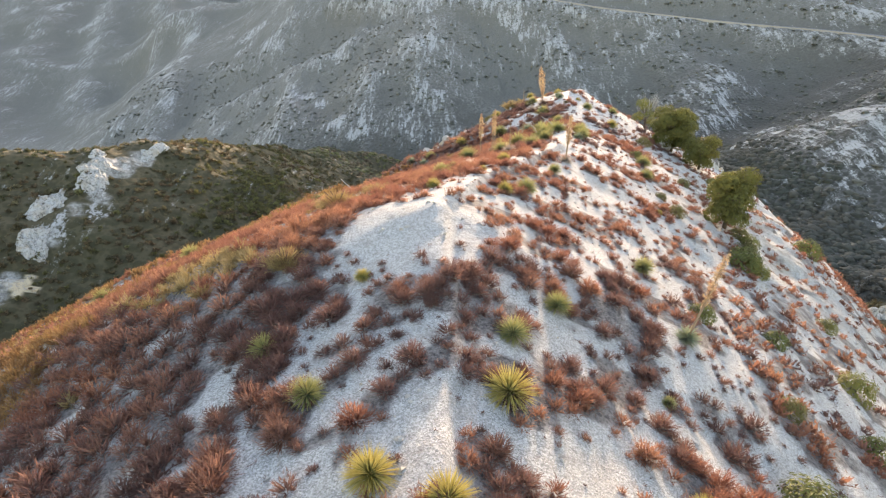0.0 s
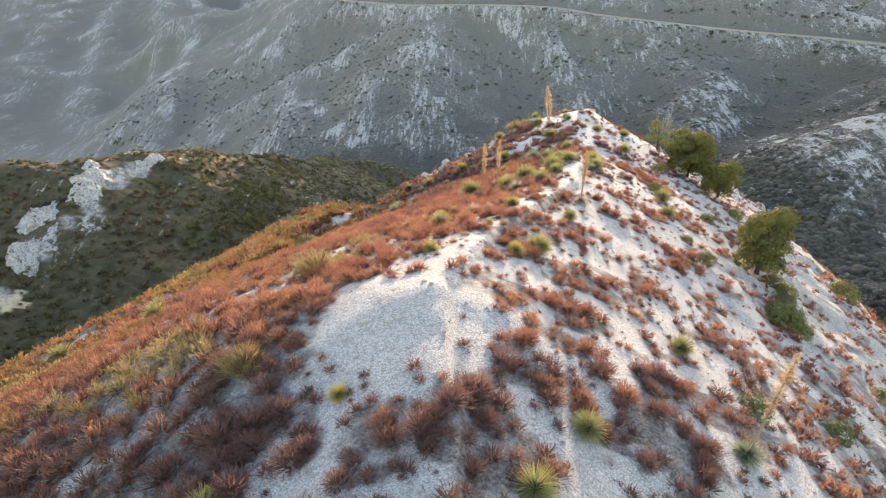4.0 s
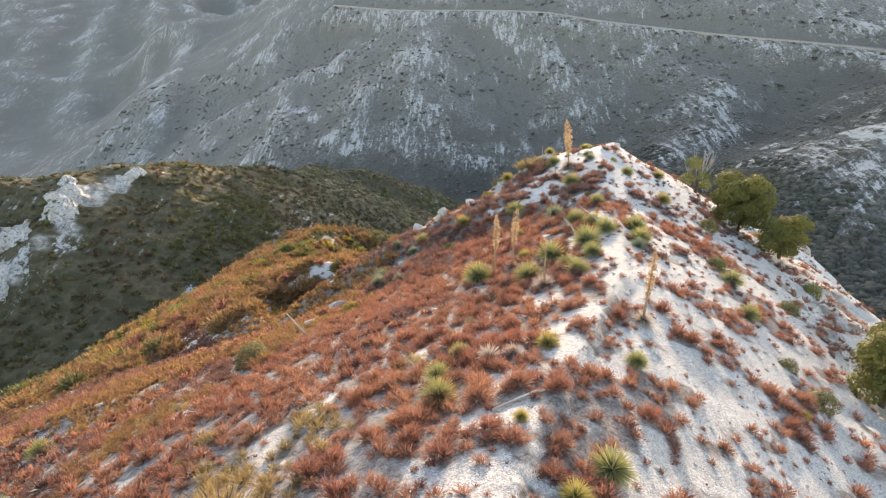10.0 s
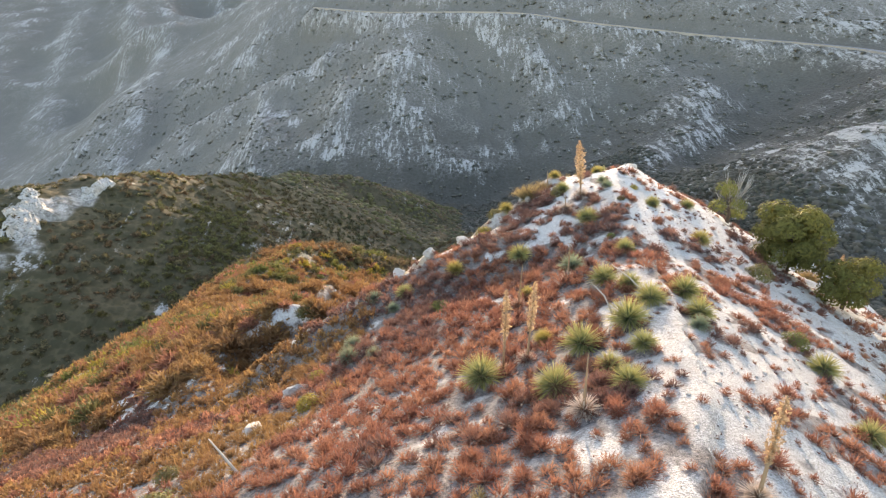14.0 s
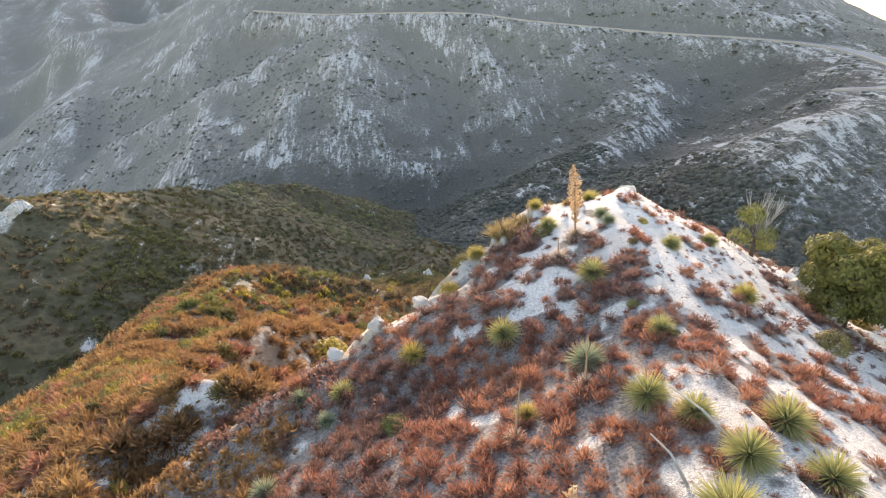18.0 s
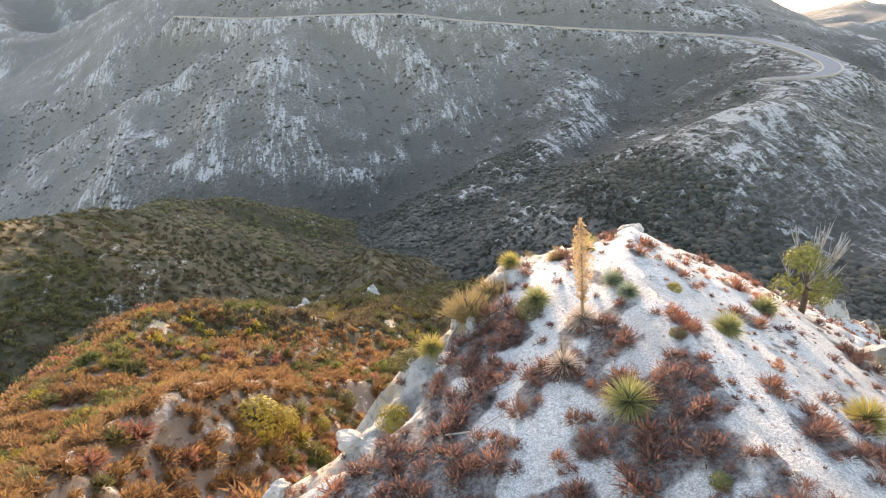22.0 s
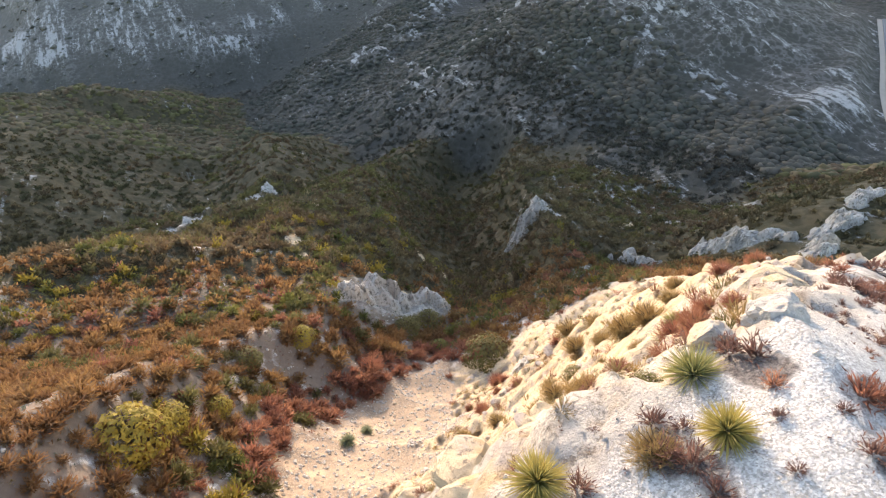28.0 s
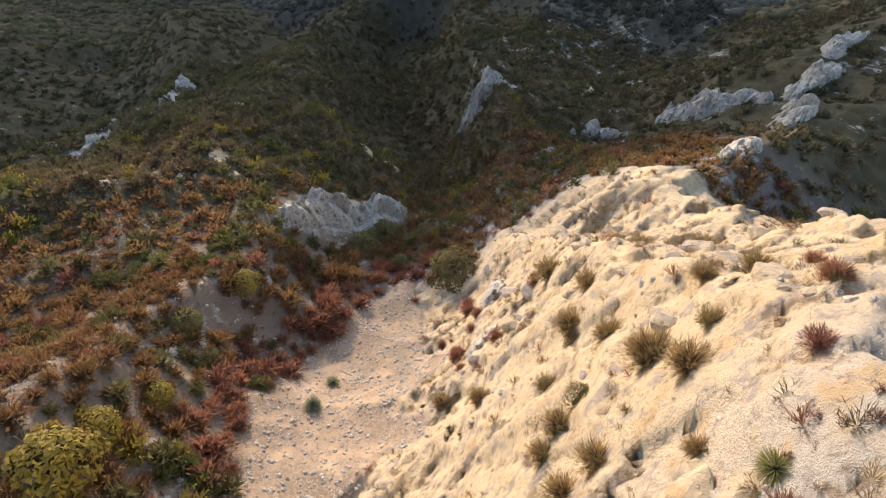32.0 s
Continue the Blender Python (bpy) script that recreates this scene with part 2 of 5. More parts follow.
YELLOW = make_brush("yellow_brush", (0.36, 0.27, 0.045), (0.22, 0.18, 0.04), (0.30, 0.24, 0.05))
OLIVE = make_brush("olive_brush", (0.19, 0.155, 0.055), (0.115, 0.105, 0.045), (0.16, 0.15, 0.06))
GREEN = make_brush("green_brush", (0.17, 0.175, 0.050), (0.100, 0.112, 0.038), (0.20, 0.19, 0.055))
LEAF = make_brush("oak_leaf", (0.185, 0.170, 0.045), (0.100, 0.102, 0.032), (0.15, 0.145, 0.04), 1.2, 0.4)
# Paler than WALL: the far slopes' painted haze carries onto this brush.
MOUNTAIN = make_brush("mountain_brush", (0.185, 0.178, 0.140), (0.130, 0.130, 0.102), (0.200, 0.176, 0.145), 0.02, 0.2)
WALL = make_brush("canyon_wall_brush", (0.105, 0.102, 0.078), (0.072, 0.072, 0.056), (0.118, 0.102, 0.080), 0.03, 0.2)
DARK = make_brush("dark_chaparral", (0.130, 0.126, 0.062), (0.088, 0.090, 0.046), (0.160, 0.122, 0.066), 0.03, 0.3)
BROWN = make_brush("brown_chaparral", (0.215, 0.145, 0.082), (0.145, 0.104, 0.062), (0.170, 0.140, 0.072), 0.04, 0.3)
SAGE = make_brush("sage_brush", (0.21, 0.23, 0.17), (0.13, 0.15, 0.11), (0.19, 0.20, 0.13), 0.35, 0.2)
YUCCA_GREEN = make_yucca("yucca_leaf", (0.115, 0.165, 0.095), (0.285, 0.285, 0.115), (0.56, 0.47, 0.20))
YUCCA_GOLD = make_yucca("yucca_golden_leaf", (0.17, 0.19, 0.07), (0.40, 0.34, 0.11), (0.55, 0.42, 0.15))
YUCCA_SAGE = make_yucca("yucca_grey_green_leaf", (0.14, 0.19, 0.145), (0.24, 0.285, 0.20), (0.42, 0.40, 0.22))
YUCCA_DEAD = make_yucca("dead_yucca_leaf", (0.16, 0.12, 0.095), (0.50, 0.41, 0.34), (0.62, 0.53, 0.45))
YUCCA_BLACK = make_yucca("withered_yucca_leaf", (0.05, 0.045, 0.045), (0.16, 0.145, 0.14), (0.34, 0.32, 0.30))
STALK = make_plain("dry_stalk", (0.36, 0.25, 0.15), (0.24, 0.16, 0.10), 6.0)
SEED = make_brush("seed_heads", (0.48, 0.33, 0.19), (0.36, 0.245, 0.15), (0.52, 0.37, 0.22), 1.0, 0.35)
BARK = make_plain("bark", (0.13, 0.095, 0.07), (0.07, 0.055, 0.045), 9.0, 0.9, 0.02)
DEADWOOD = make_plain("bleached_wood", (0.45, 0.42, 0.38), (0.26, 0.235, 0.21), 7.0, 0.85, 0.01)
ASPHALT = make_plain("worn_asphalt", (0.13, 0.135, 0.145), (0.19, 0.195, 0.205), 0.4, 0.7)
GRAVEL = make_plain("road_shoulder", (0.42, 0.37, 0.31), (0.30, 0.265, 0.225), 0.6, 0.95)


# Every ridge: (x, y, z, slope to the left, slope to the right) along its crest.
RIDGES = {
    "home": (0.9, (9.0, 17.0), (0.25, 0.8), [
        (-4, -60, -22, .5, .5), (-2, -25, -11, .4, .5), (-.6, -6, -7.7, .32, .42), (.2, 5, -6.75, .30, .44), (.6, 11, -6.35, .32, .48),
        (.3, 16.5, -5.45, .36, .44), (1.8, 21, -5.85, .34, .42), (4.2, 26, -6.4, .33, .42), (6.8, 31, -6.8, .36, .42), (8.4, 37, -7.2, .40, .36),
        (9.6, 43, -7.65, .46, .32), (10.6, 48, -7.2, .36, .38), (11.2, 51.5, -7.0, .40, .42), (12.9, 54.4, -7.25, 1.0, 1.0)]),
    "nose": (1.2, 6.0, 0.6, [
        (11.6, 52.5, -7.2, .5, .5), (13.2, 55, -7.7, .75, .5), (17, 57.2, -10.2, 1.2, .5), (22, 58.8, -12.6, 1.3, .5), (28.4, 60, -15.1, 1.2, .55), (34.2, 61.5, -19.3, .9, .6),
        (41, 72, -32.5, .8, .6), (46.5, 84, -41.0, .7, .5), (51, 93, -52, .7, .6)]),
    "side_nose": (2.0, 12.0, 0.3, [(46, 83, -42, .6, .5), (60, 84, -44.5, .6, .5), (73, 83, -46, .6, .5), (92, 84, -47.5, .5, .5)]),
    "left": (1.0, 6.0, 0.3, [
        (1, 43, -11.2, .4, .4), (-3, 50, -13.2, .9, .8), (-7, 52.5, -17.8, .7, .9), (-8.5, 55, -20.5, .6, .8)]),
    "orange": (2.0, (19.0, 40.0), (0.45, 0.05), [
        (-8, 52, -20.2, .55, .6), (-13.5, 61, -22.6, .6, .5), (-19, 67.5, -26.5, .61, .5), (-23, 76, -29.4, .61, .42), (-24.5, 86, -32.6, .61, .34), (-24, 98, -35.0, .61, .27),
        (-22, 112, -36.3, .61, .34), (-13, 122, -42.0, .61, .65), (-5, 131, -49.5, .6, .6), (0, 141, -54, .75, .6), (8, 157, -59.5, .75, .55), (16, 172, -64.0, .75, .55), (20, 205, -75, .75, .55), (25, 245, -83, .75, .6), (42, 275, -101, .6, .6), (60, 300, -120, .35, .35)]),
    "shoulder": (4.0, 20.0, 0.2, [
        (-13, 33, -14.2, .5, .4), (-22, 47, -24.5, .65, .5), (-28, 60, -34.5, .7, .55), (-34, 78, -48, .7, .55), (-40, 96, -62, .7, .5)]),
    "outcrop": (1.5, 5.0, 0.5, [
        (14, 106, -47.5, .6, .7), (22, 109, -49.8, .7, .9), (29, 111.5, -54, .7, .9), (35, 114, -60.5, .7, .9)]),
    "far_spur": (2.0, 10.0, 0.2, [
        (160, 70, -42, .4, .5), (120, 88, -46, .35, .5), (92, 95, -50, .5, .6), (78, 104, -58.3, .7, .8), (68, 120, -65, .8, .9), (60, 136, -68.3, .9, 1.0), (53, 147, -82, .8, .8)]),
    "bench": (8.0, 30.0, 0.05, [
        (95, 150, -74, .5, .5), (122, 140, -67.5, .4, .4), (165, 148, -62, .35, .35), (205, 165, -58, .3, .4), (290, 200, -50, .3, .4)]),
    "cliff_hill": (6.0, 40.0, 0.1, [
        (-330, 60, -60, .45, .45), (-220, 118, -52, .5, .45), (-150, 152, -46, .55, .5), (-104, 176, -43.5, .6, .5), (-86, 200, -47, .45, .42), (-72, 250, -61, .40, .40), (-63, 300, -77, .38, .6),
        (-62, 334, -83, .4, .6), (-54, 345, -87, .4, .6), (-36, 346, -90, .4, .6), (0, 372, -109, .4, .6), (30, 405, -128, .35, .35)]),
    "distant_left": (60.0, 300.0, 0.0, [
        (-1700, 2300, 190, .4, .32), (-900, 2000, 120, .4, .32), (-300, 1950, 150, .4, .32), (300, 1800, 110, .4, .32)]),
    "distant_right": (60.0, 300.0, 0.0, [
        (1000, 1750, 10, .3, .3), (1300, 1450, 12, .3, .3), (1700, 1300, 0, .3, .3)]),
    "opposite": (25.0, 200.0, 0.0, [
        (-1500, 2500, 120, .5, .42), (-900, 1900, 60, .5, .42), (-480, 1400, 10, .5, .42), (-230, 1210, 32, .55, .50), (-40, 985, 92, .65, .72), (150, 850, 106, .58, .59), (330, 800, 108, .55, .57),
        (405, 660, 52, .5, .5), (440, 560, 6, .5, .45), (490, 500, -17, .5, .4), (540, 450, -43, .5, .4), (640, 400, -78, .5, .4), (900, 300, -130, .5, .4)]),
    "trail_spur": (10.0, 60.0, 0.05, [
        (405, 640, 35, .45, .45), (385, 480, -14, .45, .45), (310, 345, -33, .45, .45), (240, 285, -38, .45, .45), (187, 238, -31, .5, .55), (165, 218, -48, .45, .5), (140, 200, -70, .4, .4), (110, 190, -88, .4, .4)]),
    "rib_a": (12.0, 60.0, 0.05, [
        (330, 740, 70, .5, .5), (240, 520, -42, .5, .5), (180, 410, -72, .5, .5), (110, 348, -88, .45, .45), (60, 322, -108, .4, .4)]),
    "rib_b": (12.0, 60.0, 0.05, [
        (70, 860, 72, .5, .5), (-4, 610, -20, .55, .55), (-25, 520, -86, .5, .5), (-40, 460, -126, .4, .4)]),
    "rib_c": (12.0, 60.0, 0.05, [
        (-60, 960, 40, .5, .5), (-100, 730, -48, .55, .55), (-125, 650, -105, .5, .5), (-140, 570, -145, .4, .4)]),
    "rib_d": (12.0, 60.0, 0.05, [
        (-230, 1160, 5, .5, .5), (-205, 820, -115, .5, .5), (-220, 730, -150, .5, .5)]),
    "rib_e": (14.0, 60.0, 0.05, [
        (-480, 1380, -10, .45, .45), (-350, 790, -125, .5, .5), (-335, 680, -160, .5, .5)]),
}
# The canyon road: (x, y, z) along its middle; the upper run with its hairpin, and the turnout below.
ROAD_UP = [(-130, 850, 4), (-85, 794, 2), (-36, 730, 0), (14, 676, 2), (72, 663, 3.5), (115, 645, 3), (155, 620, -3), (199, 602, -6.5), (251, 594, -10.5), (288, 563, -13), (321, 533, -14.3),
           (347, 490, -16.5), (352, 440, -20), (338, 385, -25.5), (325, 354, -29), (312, 336, -31.5), (296, 326, -33.6), (280, 330, -35), (268, 345, -37)]
ROAD_LOW = [(240, 178, -60.5), (206, 152, -63.5), (186, 138, -65.5), (170, 123, -68), (160, 108, -69.5), (156, 88, -70), (160, 60, -70)]
# The wash below the nose: (x, y, z, wall to the left, wall to the right).
WASH = [(-4, 66, -32.0, 1.2, 1.8), (2, 72, -36.5, .75, 1.25), (8, 80, -40.3, .66, .42), (12, 85, -43.4, .60, .30), (17, 91, -48.2, .58, .28), (23, 95.5, -51.2, .60, .28),
        (36, 113.5, -61.3, .9, .45), (44, 123, -68, .9, .8), (51, 142, -79, .85, .9), (62, 172, -88, .8, .6), (80, 205, -97, .6, .5)]


def ridge_height(x, y, w, d2, s2, crest):
    best = np.full(x.shape, -1e9)
    for (x0, y0, z0, l0, r0), (x1, y1, z1, l1, r1) in zip(crest, crest[1:]):
        dx, dy = x1 - x0, y1 - y0
        u = np.clip(((x - x0) * dx + (y - y0) * dy) / (dx * dx + dy * dy), 0, 1)
        ox, oy = x - x0 - u * dx, y - y0 - u * dy
        d = np.sqrt(ox * ox + oy * oy)
        side = (dx * oy - dy * ox) / (d * math.hypot(dx, dy) + 1e-6)
        mix = 0.5 + 0.5 * np.clip(side * 1.5, -1, 1)
        s = mix * (l0 + (l1 - l0) * u) + (1 - mix) * (r0 + (r1 - r0) * u)
        d3 = d2 if isinstance(d2, float) else d2[0] * mix + d2[1] * (1 - mix)
        s3 = s2 if isinstance(s2, float) else s2[0] * mix + s2[1] * (1 - mix)
        far = 0.5 * (d - d3 + np.sqrt((d - d3) ** 2 + 0.1 * d3 * d3))
        best = np.maximum(best, z0 + (z1 - z0) * u - s * (np.sqrt(d * d + w * w) - w) - s3 * far)
    return best


def lattice(ix, iy, seed):
    h = (ix * 374761393 + iy * 668265263 + seed * 1442695041) & 0x7FFFFFFF
    h = ((h ^ (h >> 13)) * 1274126177) & 0x7FFFFFFF
    return ((h ^ (h >> 16)) & 0xFFFF) / 65535.0


def value_noise(x, y, seed=0):
    fx, fy = np.floor(x), np.floor(y)
    ix, iy = fx.astype(np.int64), fy.astype(np.int64)
    u, v = x - fx, y - fy
    u, v = u * u * u * (u * (u * 6 - 15) + 10), v * v * v * (v * (v * 6 - 15) + 10)
    a = lattice(ix, iy, seed) * (1 - u) + lattice(ix + 1, iy, seed) * u
    b = lattice(ix, iy + 1, seed) * (1 - u) + lattice(ix + 1, iy + 1, seed) * u
    return 2 * (a * (1 - v) + b * v) - 1


def fractal(x, y, octaves, seed=0, ridged=False):
    total, size, norm = 0.0, 1.0, 0.0
    for k in range(octaves):
        n = value_noise(x * 2 ** k + 17.3 * k, y * 2 ** k - 9.1 * k, seed + k)
        total = total + size * ((1 - 2 * np.abs(n)) if ridged else n)
        norm += size
        size *= 0.5
    return total / norm


def ground_height(x, y):
    x, y = np.asarray(x, float), np.asarray(y, float)
    far = np.sqrt((x - 6) ** 2 + np.maximum(np.abs(y - 28) - 28, 0) ** 2)
    k = np.minimum(0.25 + 0.03 * far, 5.0)
    total = np.full(x.shape, 0.0)
    tops = [ridge_height(x, y, *r) for r in RIDGES.values()]
    top = np.maximum.reduce(tops)
    for h in tops:
        total += np.exp(np.clip((h - top) / k, -40, 0))
    h = top + k * np.log(total)
    wash = -ridge_height(x, y, 3.0, 10.0, (0.5, 1.55), [(a, b, -c, d, e) for a, b, c, d, e in WASH])
    q = np.clip(0.5 + 0.5 * (wash - h) / 1.5, 0, 1)
    h = wash + (h - wash) * q - 1.5 * q * (1 - q)
    floor = -235.0
    h = floor + np.log1p(np.exp(np.clip((h - floor) / 8, -30, 30))) * 8 * (h - floor < 200) + (h - floor) * (h - floor >= 200)
    d, z, hold = rim_side(x, y)
    h = h - np.clip(h - (z + 0.2 - 1.5 * d), 0, 5.0 * step(11, 5, d)) * step(0, 0.8, d) * hold
    h = h + roughness(x, y, far)
    for road, half in ((ROAD_UP, 5.0), (ROAD_LOW, 9.0)):
        d, z = road_bed(x, y, road)
        h = h + (z - 0.12 - h) * step(half + (24 if half < 6 else 9), half + 1, d)
    return h


OPPOSITE = ("bench", "distant_left", "distant_right", "opposite", "trail_spur", "rib_a", "rib_b", "rib_c", "rib_d", "rib_e")


def canyon_wall(x, y):
    """1 on the grey wall across the canyon, 0 on the brown hills this side."""
    there = np.maximum.reduce([ridge_height(x, y, *RIDGES[k]) for k in OPPOSITE])
    here = np.maximum.reduce([ridge_height(x, y, *r) for k, r in RIDGES.items() if k not in OPPOSITE])
    return step(-6, 5, there - here + 5 * fractal(x / 18, y / 18, 3, 167))


def road_bed(x, y, road):
    best, z = np.full(np.shape(x), 1e9), np.zeros(np.shape(x))
    for (x0, y0, z0), (x1, y1, z1) in zip(road, road[1:]):
        dx, dy = x1 - x0, y1 - y0
        u = np.clip(((x - x0) * dx + (y - y0) * dy) / (dx * dx + dy * dy), 0, 1)
        d = np.hypot(x - x0 - u * dx, y - y0 - u * dy)
        z, best = np.where(d < best, z0 + (z1 - z0) * u, z), np.minimum(best, d)
    return best, z


def home_side(x, y):
    """Metres from the crest of the near ridge, above zero to its left, and how far along y its nearest crest point lies."""
    crest = RIDGES["home"][3]
    best, out, along = np.full(np.shape(x), 1e9), np.zeros(np.shape(x)), np.zeros(np.shape(x))
    for (x0, y0, *_), (x1, y1, *_) in zip(crest, crest[1:]):
        dx, dy = x1 - x0, y1 - y0
        u = np.clip(((x - x0) * dx + (y - y0) * dy) / (dx * dx + dy * dy), 0, 1)
        ox, oy = x - x0 - u * dx, y - y0 - u * dy
        d = np.sqrt(ox * ox + oy * oy)
        near = d < best
        out = np.where(near, np.where(dx * oy - dy * ox > 0, d, -d), out)
        along, best = np.where(near, y0 + u * dy, along), np.minimum(best, d)
    return out, along


def wash_distance(x, y):
    best = np.full(np.shape(x), 1e9)
    for (x0, y0, *_), (x1, y1, *_) in zip(WASH[:7], WASH[1:7]):
        dx, dy = x1 - x0, y1 - y0
        u = np.clip(((x - x0) * dx + (y - y0) * dy) / (dx * dx + dy * dy), 0, 1)
        best = np.minimum(best, np.hypot(x - x0 - u * dx, y - y0 - u * dy))
    return best


def step(a, b, v):
    t = np.clip((v - a) / (b - a), 0, 1)
    return t * t * (3 - 2 * t)


def cells(x, y, seed):
    """Blocky stone: a level for each cell and the distance to the cell's edge."""
    ix, iy = np.floor(x).astype(np.int64), np.floor(y).astype(np.int64)
    f1, f2, level = np.full(np.shape(x), 9.0), np.full(np.shape(x), 9.0), np.zeros(np.shape(x))
    for i in (-1, 0, 1):
        for j in (-1, 0, 1):
            cx, cy = ix + i, iy + j
            px, py = cx + lattice(cx, cy, seed), cy + lattice(cx, cy, seed + 1)
            tilt = (lattice(cx, cy, seed + 3) - .5) * (x - px) + (lattice(cx, cy, seed + 4) - .5) * (y - py)
            d = np.hypot(x - px, y - py)
            closer = d < f1
            f2 = np.where(closer, f1, np.minimum(f2, d))
            level = np.where(closer, lattice(cx, cy, seed + 2) + 1.2 * tilt, level)
            f1 = np.minimum(f1, d)
    return level, f2 - f1


CRAG_LINES = [[(18, 107.8, 0), (24, 110, 0), (30, 112, 0)], [(-2, 137, 0), (3, 147, 0), (9, 158, 0), (16, 172, 0)], [(-90, 178, 0), (-97, 168, 0), (-95, 156, 0)], [(-96, 148, 0), (-100, 140, 0)], [(-100, 128, 0), (-106, 120, 0)]]
CRAG_WIDTHS = (2.6, 0.45, 4.0, 3.4, 4.0)


# The rocky rim of the peak's left flank: (x, y, z); beyond it the ground falls away steeply.
RIM = [(-7, 46.2, -14.6), (-1.6, 48.1, -12.1), (1.0, 48.9, -10.7), (3.6, 49.9, -9.5), (5.0, 51.5, -9.1), (6.4, 52.7, -8.8), (8.2, 54.4, -9.0)]


def rim_side(x, y):
    """Metres beyond the rim, below zero inside it, the rim's height there, and how far the rim holds past its ends."""
    best, out, z, hold = np.full(np.shape(x), 1e9), np.full(np.shape(x), -9.0), np.zeros(np.shape(x)), np.zeros(np.shape(x))
    for (x0, y0, z0), (x1, y1, z1) in zip(RIM, RIM[1:]):
        dx, dy = x1 - x0, y1 - y0
        w = ((x - x0) * dx + (y - y0) * dy) / (dx * dx + dy * dy)
        u = np.clip(w, 0, 1)
        ox, oy = x - x0 - u * dx, y - y0 - u * dy
        d = np.hypot(ox, oy)
        near = d < best
        fade = np.clip(1 - 1.5 * np.abs(w - u), 0, 1)
        first, last = (x0, y0) == RIM[0][:2], (x1, y1) == RIM[-1][:2]
        fade = np.where((w < 0) & first | (w > 1) & last, fade, 1.0)
        out = np.where(near, np.where(dx * oy - dy * ox > 0, d, -d), out)
        z, hold, best = np.where(near, z0 + u * (z1 - z0), z), np.where(near, fade, hold), np.minimum(best, d)
    return out, z, hold * (best < 14)


def craggy(x, y):
    """Bare cliffs and outcrops on the shaded hills."""
    out = np.zeros(np.shape(x))
    n = fractal(x / 6, y / 6, 4, 201)
    for line, wide in zip(CRAG_LINES, CRAG_WIDTHS):
        d = road_bed(x, y, line)[0]
        out = np.maximum(out, step(1.6, 0.5, d / wide + 1.5 * n))
    return out


SAND = [(-2, 69, 1.6), (4, 74, 2.6), (10.5, 79.5, 5.6), (15, 85, 5.8), (19.5, 90.5, 3.4), (22.5, 93.5, 1.6), (25, 96.5, 0.6)]


def sandy(x, y):
    d, wide = road_bed(x, y, SAND)
    return step(1.25, 0.8, d / np.maximum(wide, 0.5) + 0.45 * fractal(x / 3, y / 3, 3, 95))


def rockiness(x, y):
    """How much bare stone stands out of the soil."""
    side, along = home_side(x, y)
    n = fractal(x / 3, y / 3, 3, 31)
    nose = step(53.5, 56.5, y + 0.25 * np.maximum(side, 0) - 0.6 * np.maximum(-side - 3, 0) * (y < 60)) * step(60, 40, x)
    nose = nose * step(0.0, 3.0, (x - 3 - 0.72 * (y - 72)) * (y > 62) + (x - 2 + 0.5 * (62 - y)) * (y <= 62) + 1.5 * n) * step(100, 84, y)
    d, _, hold = rim_side(x, y)
    edge = step(-1.0, -0.2, d + 0.9 * n) * step(4.5, 2.5, d) * hold * step(-4, 0, x)
    lip = 0.33 * step(6, 9, -side + 2 * fractal(x / 4, y / 4, 3, 37)) * step(20, 12, -side) * step(20, 26, y) * step(58, 50, y)
    patch = step(0.52, 0.66, fractal(x / 7, y / 7, 4, 41)) * step(100, 112, y) * step(160, 130, y) * 0.8
    return np.clip(np.maximum.reduce([nose, edge, lip, patch]), 0, 1) * (1 - sandy(x, y))


def stone_blocks(x, y):
    """Joints of the bare granite: warped blocks of two sizes."""
    wx = x + 1.5 * fractal(x / 2.6, y / 2.6, 4, 51)
    wy = y + 1.5 * fractal(x / 2.6 + 9, y / 2.6, 4, 57)
    big, gap = cells(wx / 3.4 + 0.3 * wy / 3.4, wy / 2.4, 61)
    small, crack = cells(wx / 1.25 - 0.25 * wy, wy / 0.95, 67)
    return wx, wy, big, gap, small, crack, step(-0.25, 0.35, fractal(x / 5, y / 5, 3, 69))


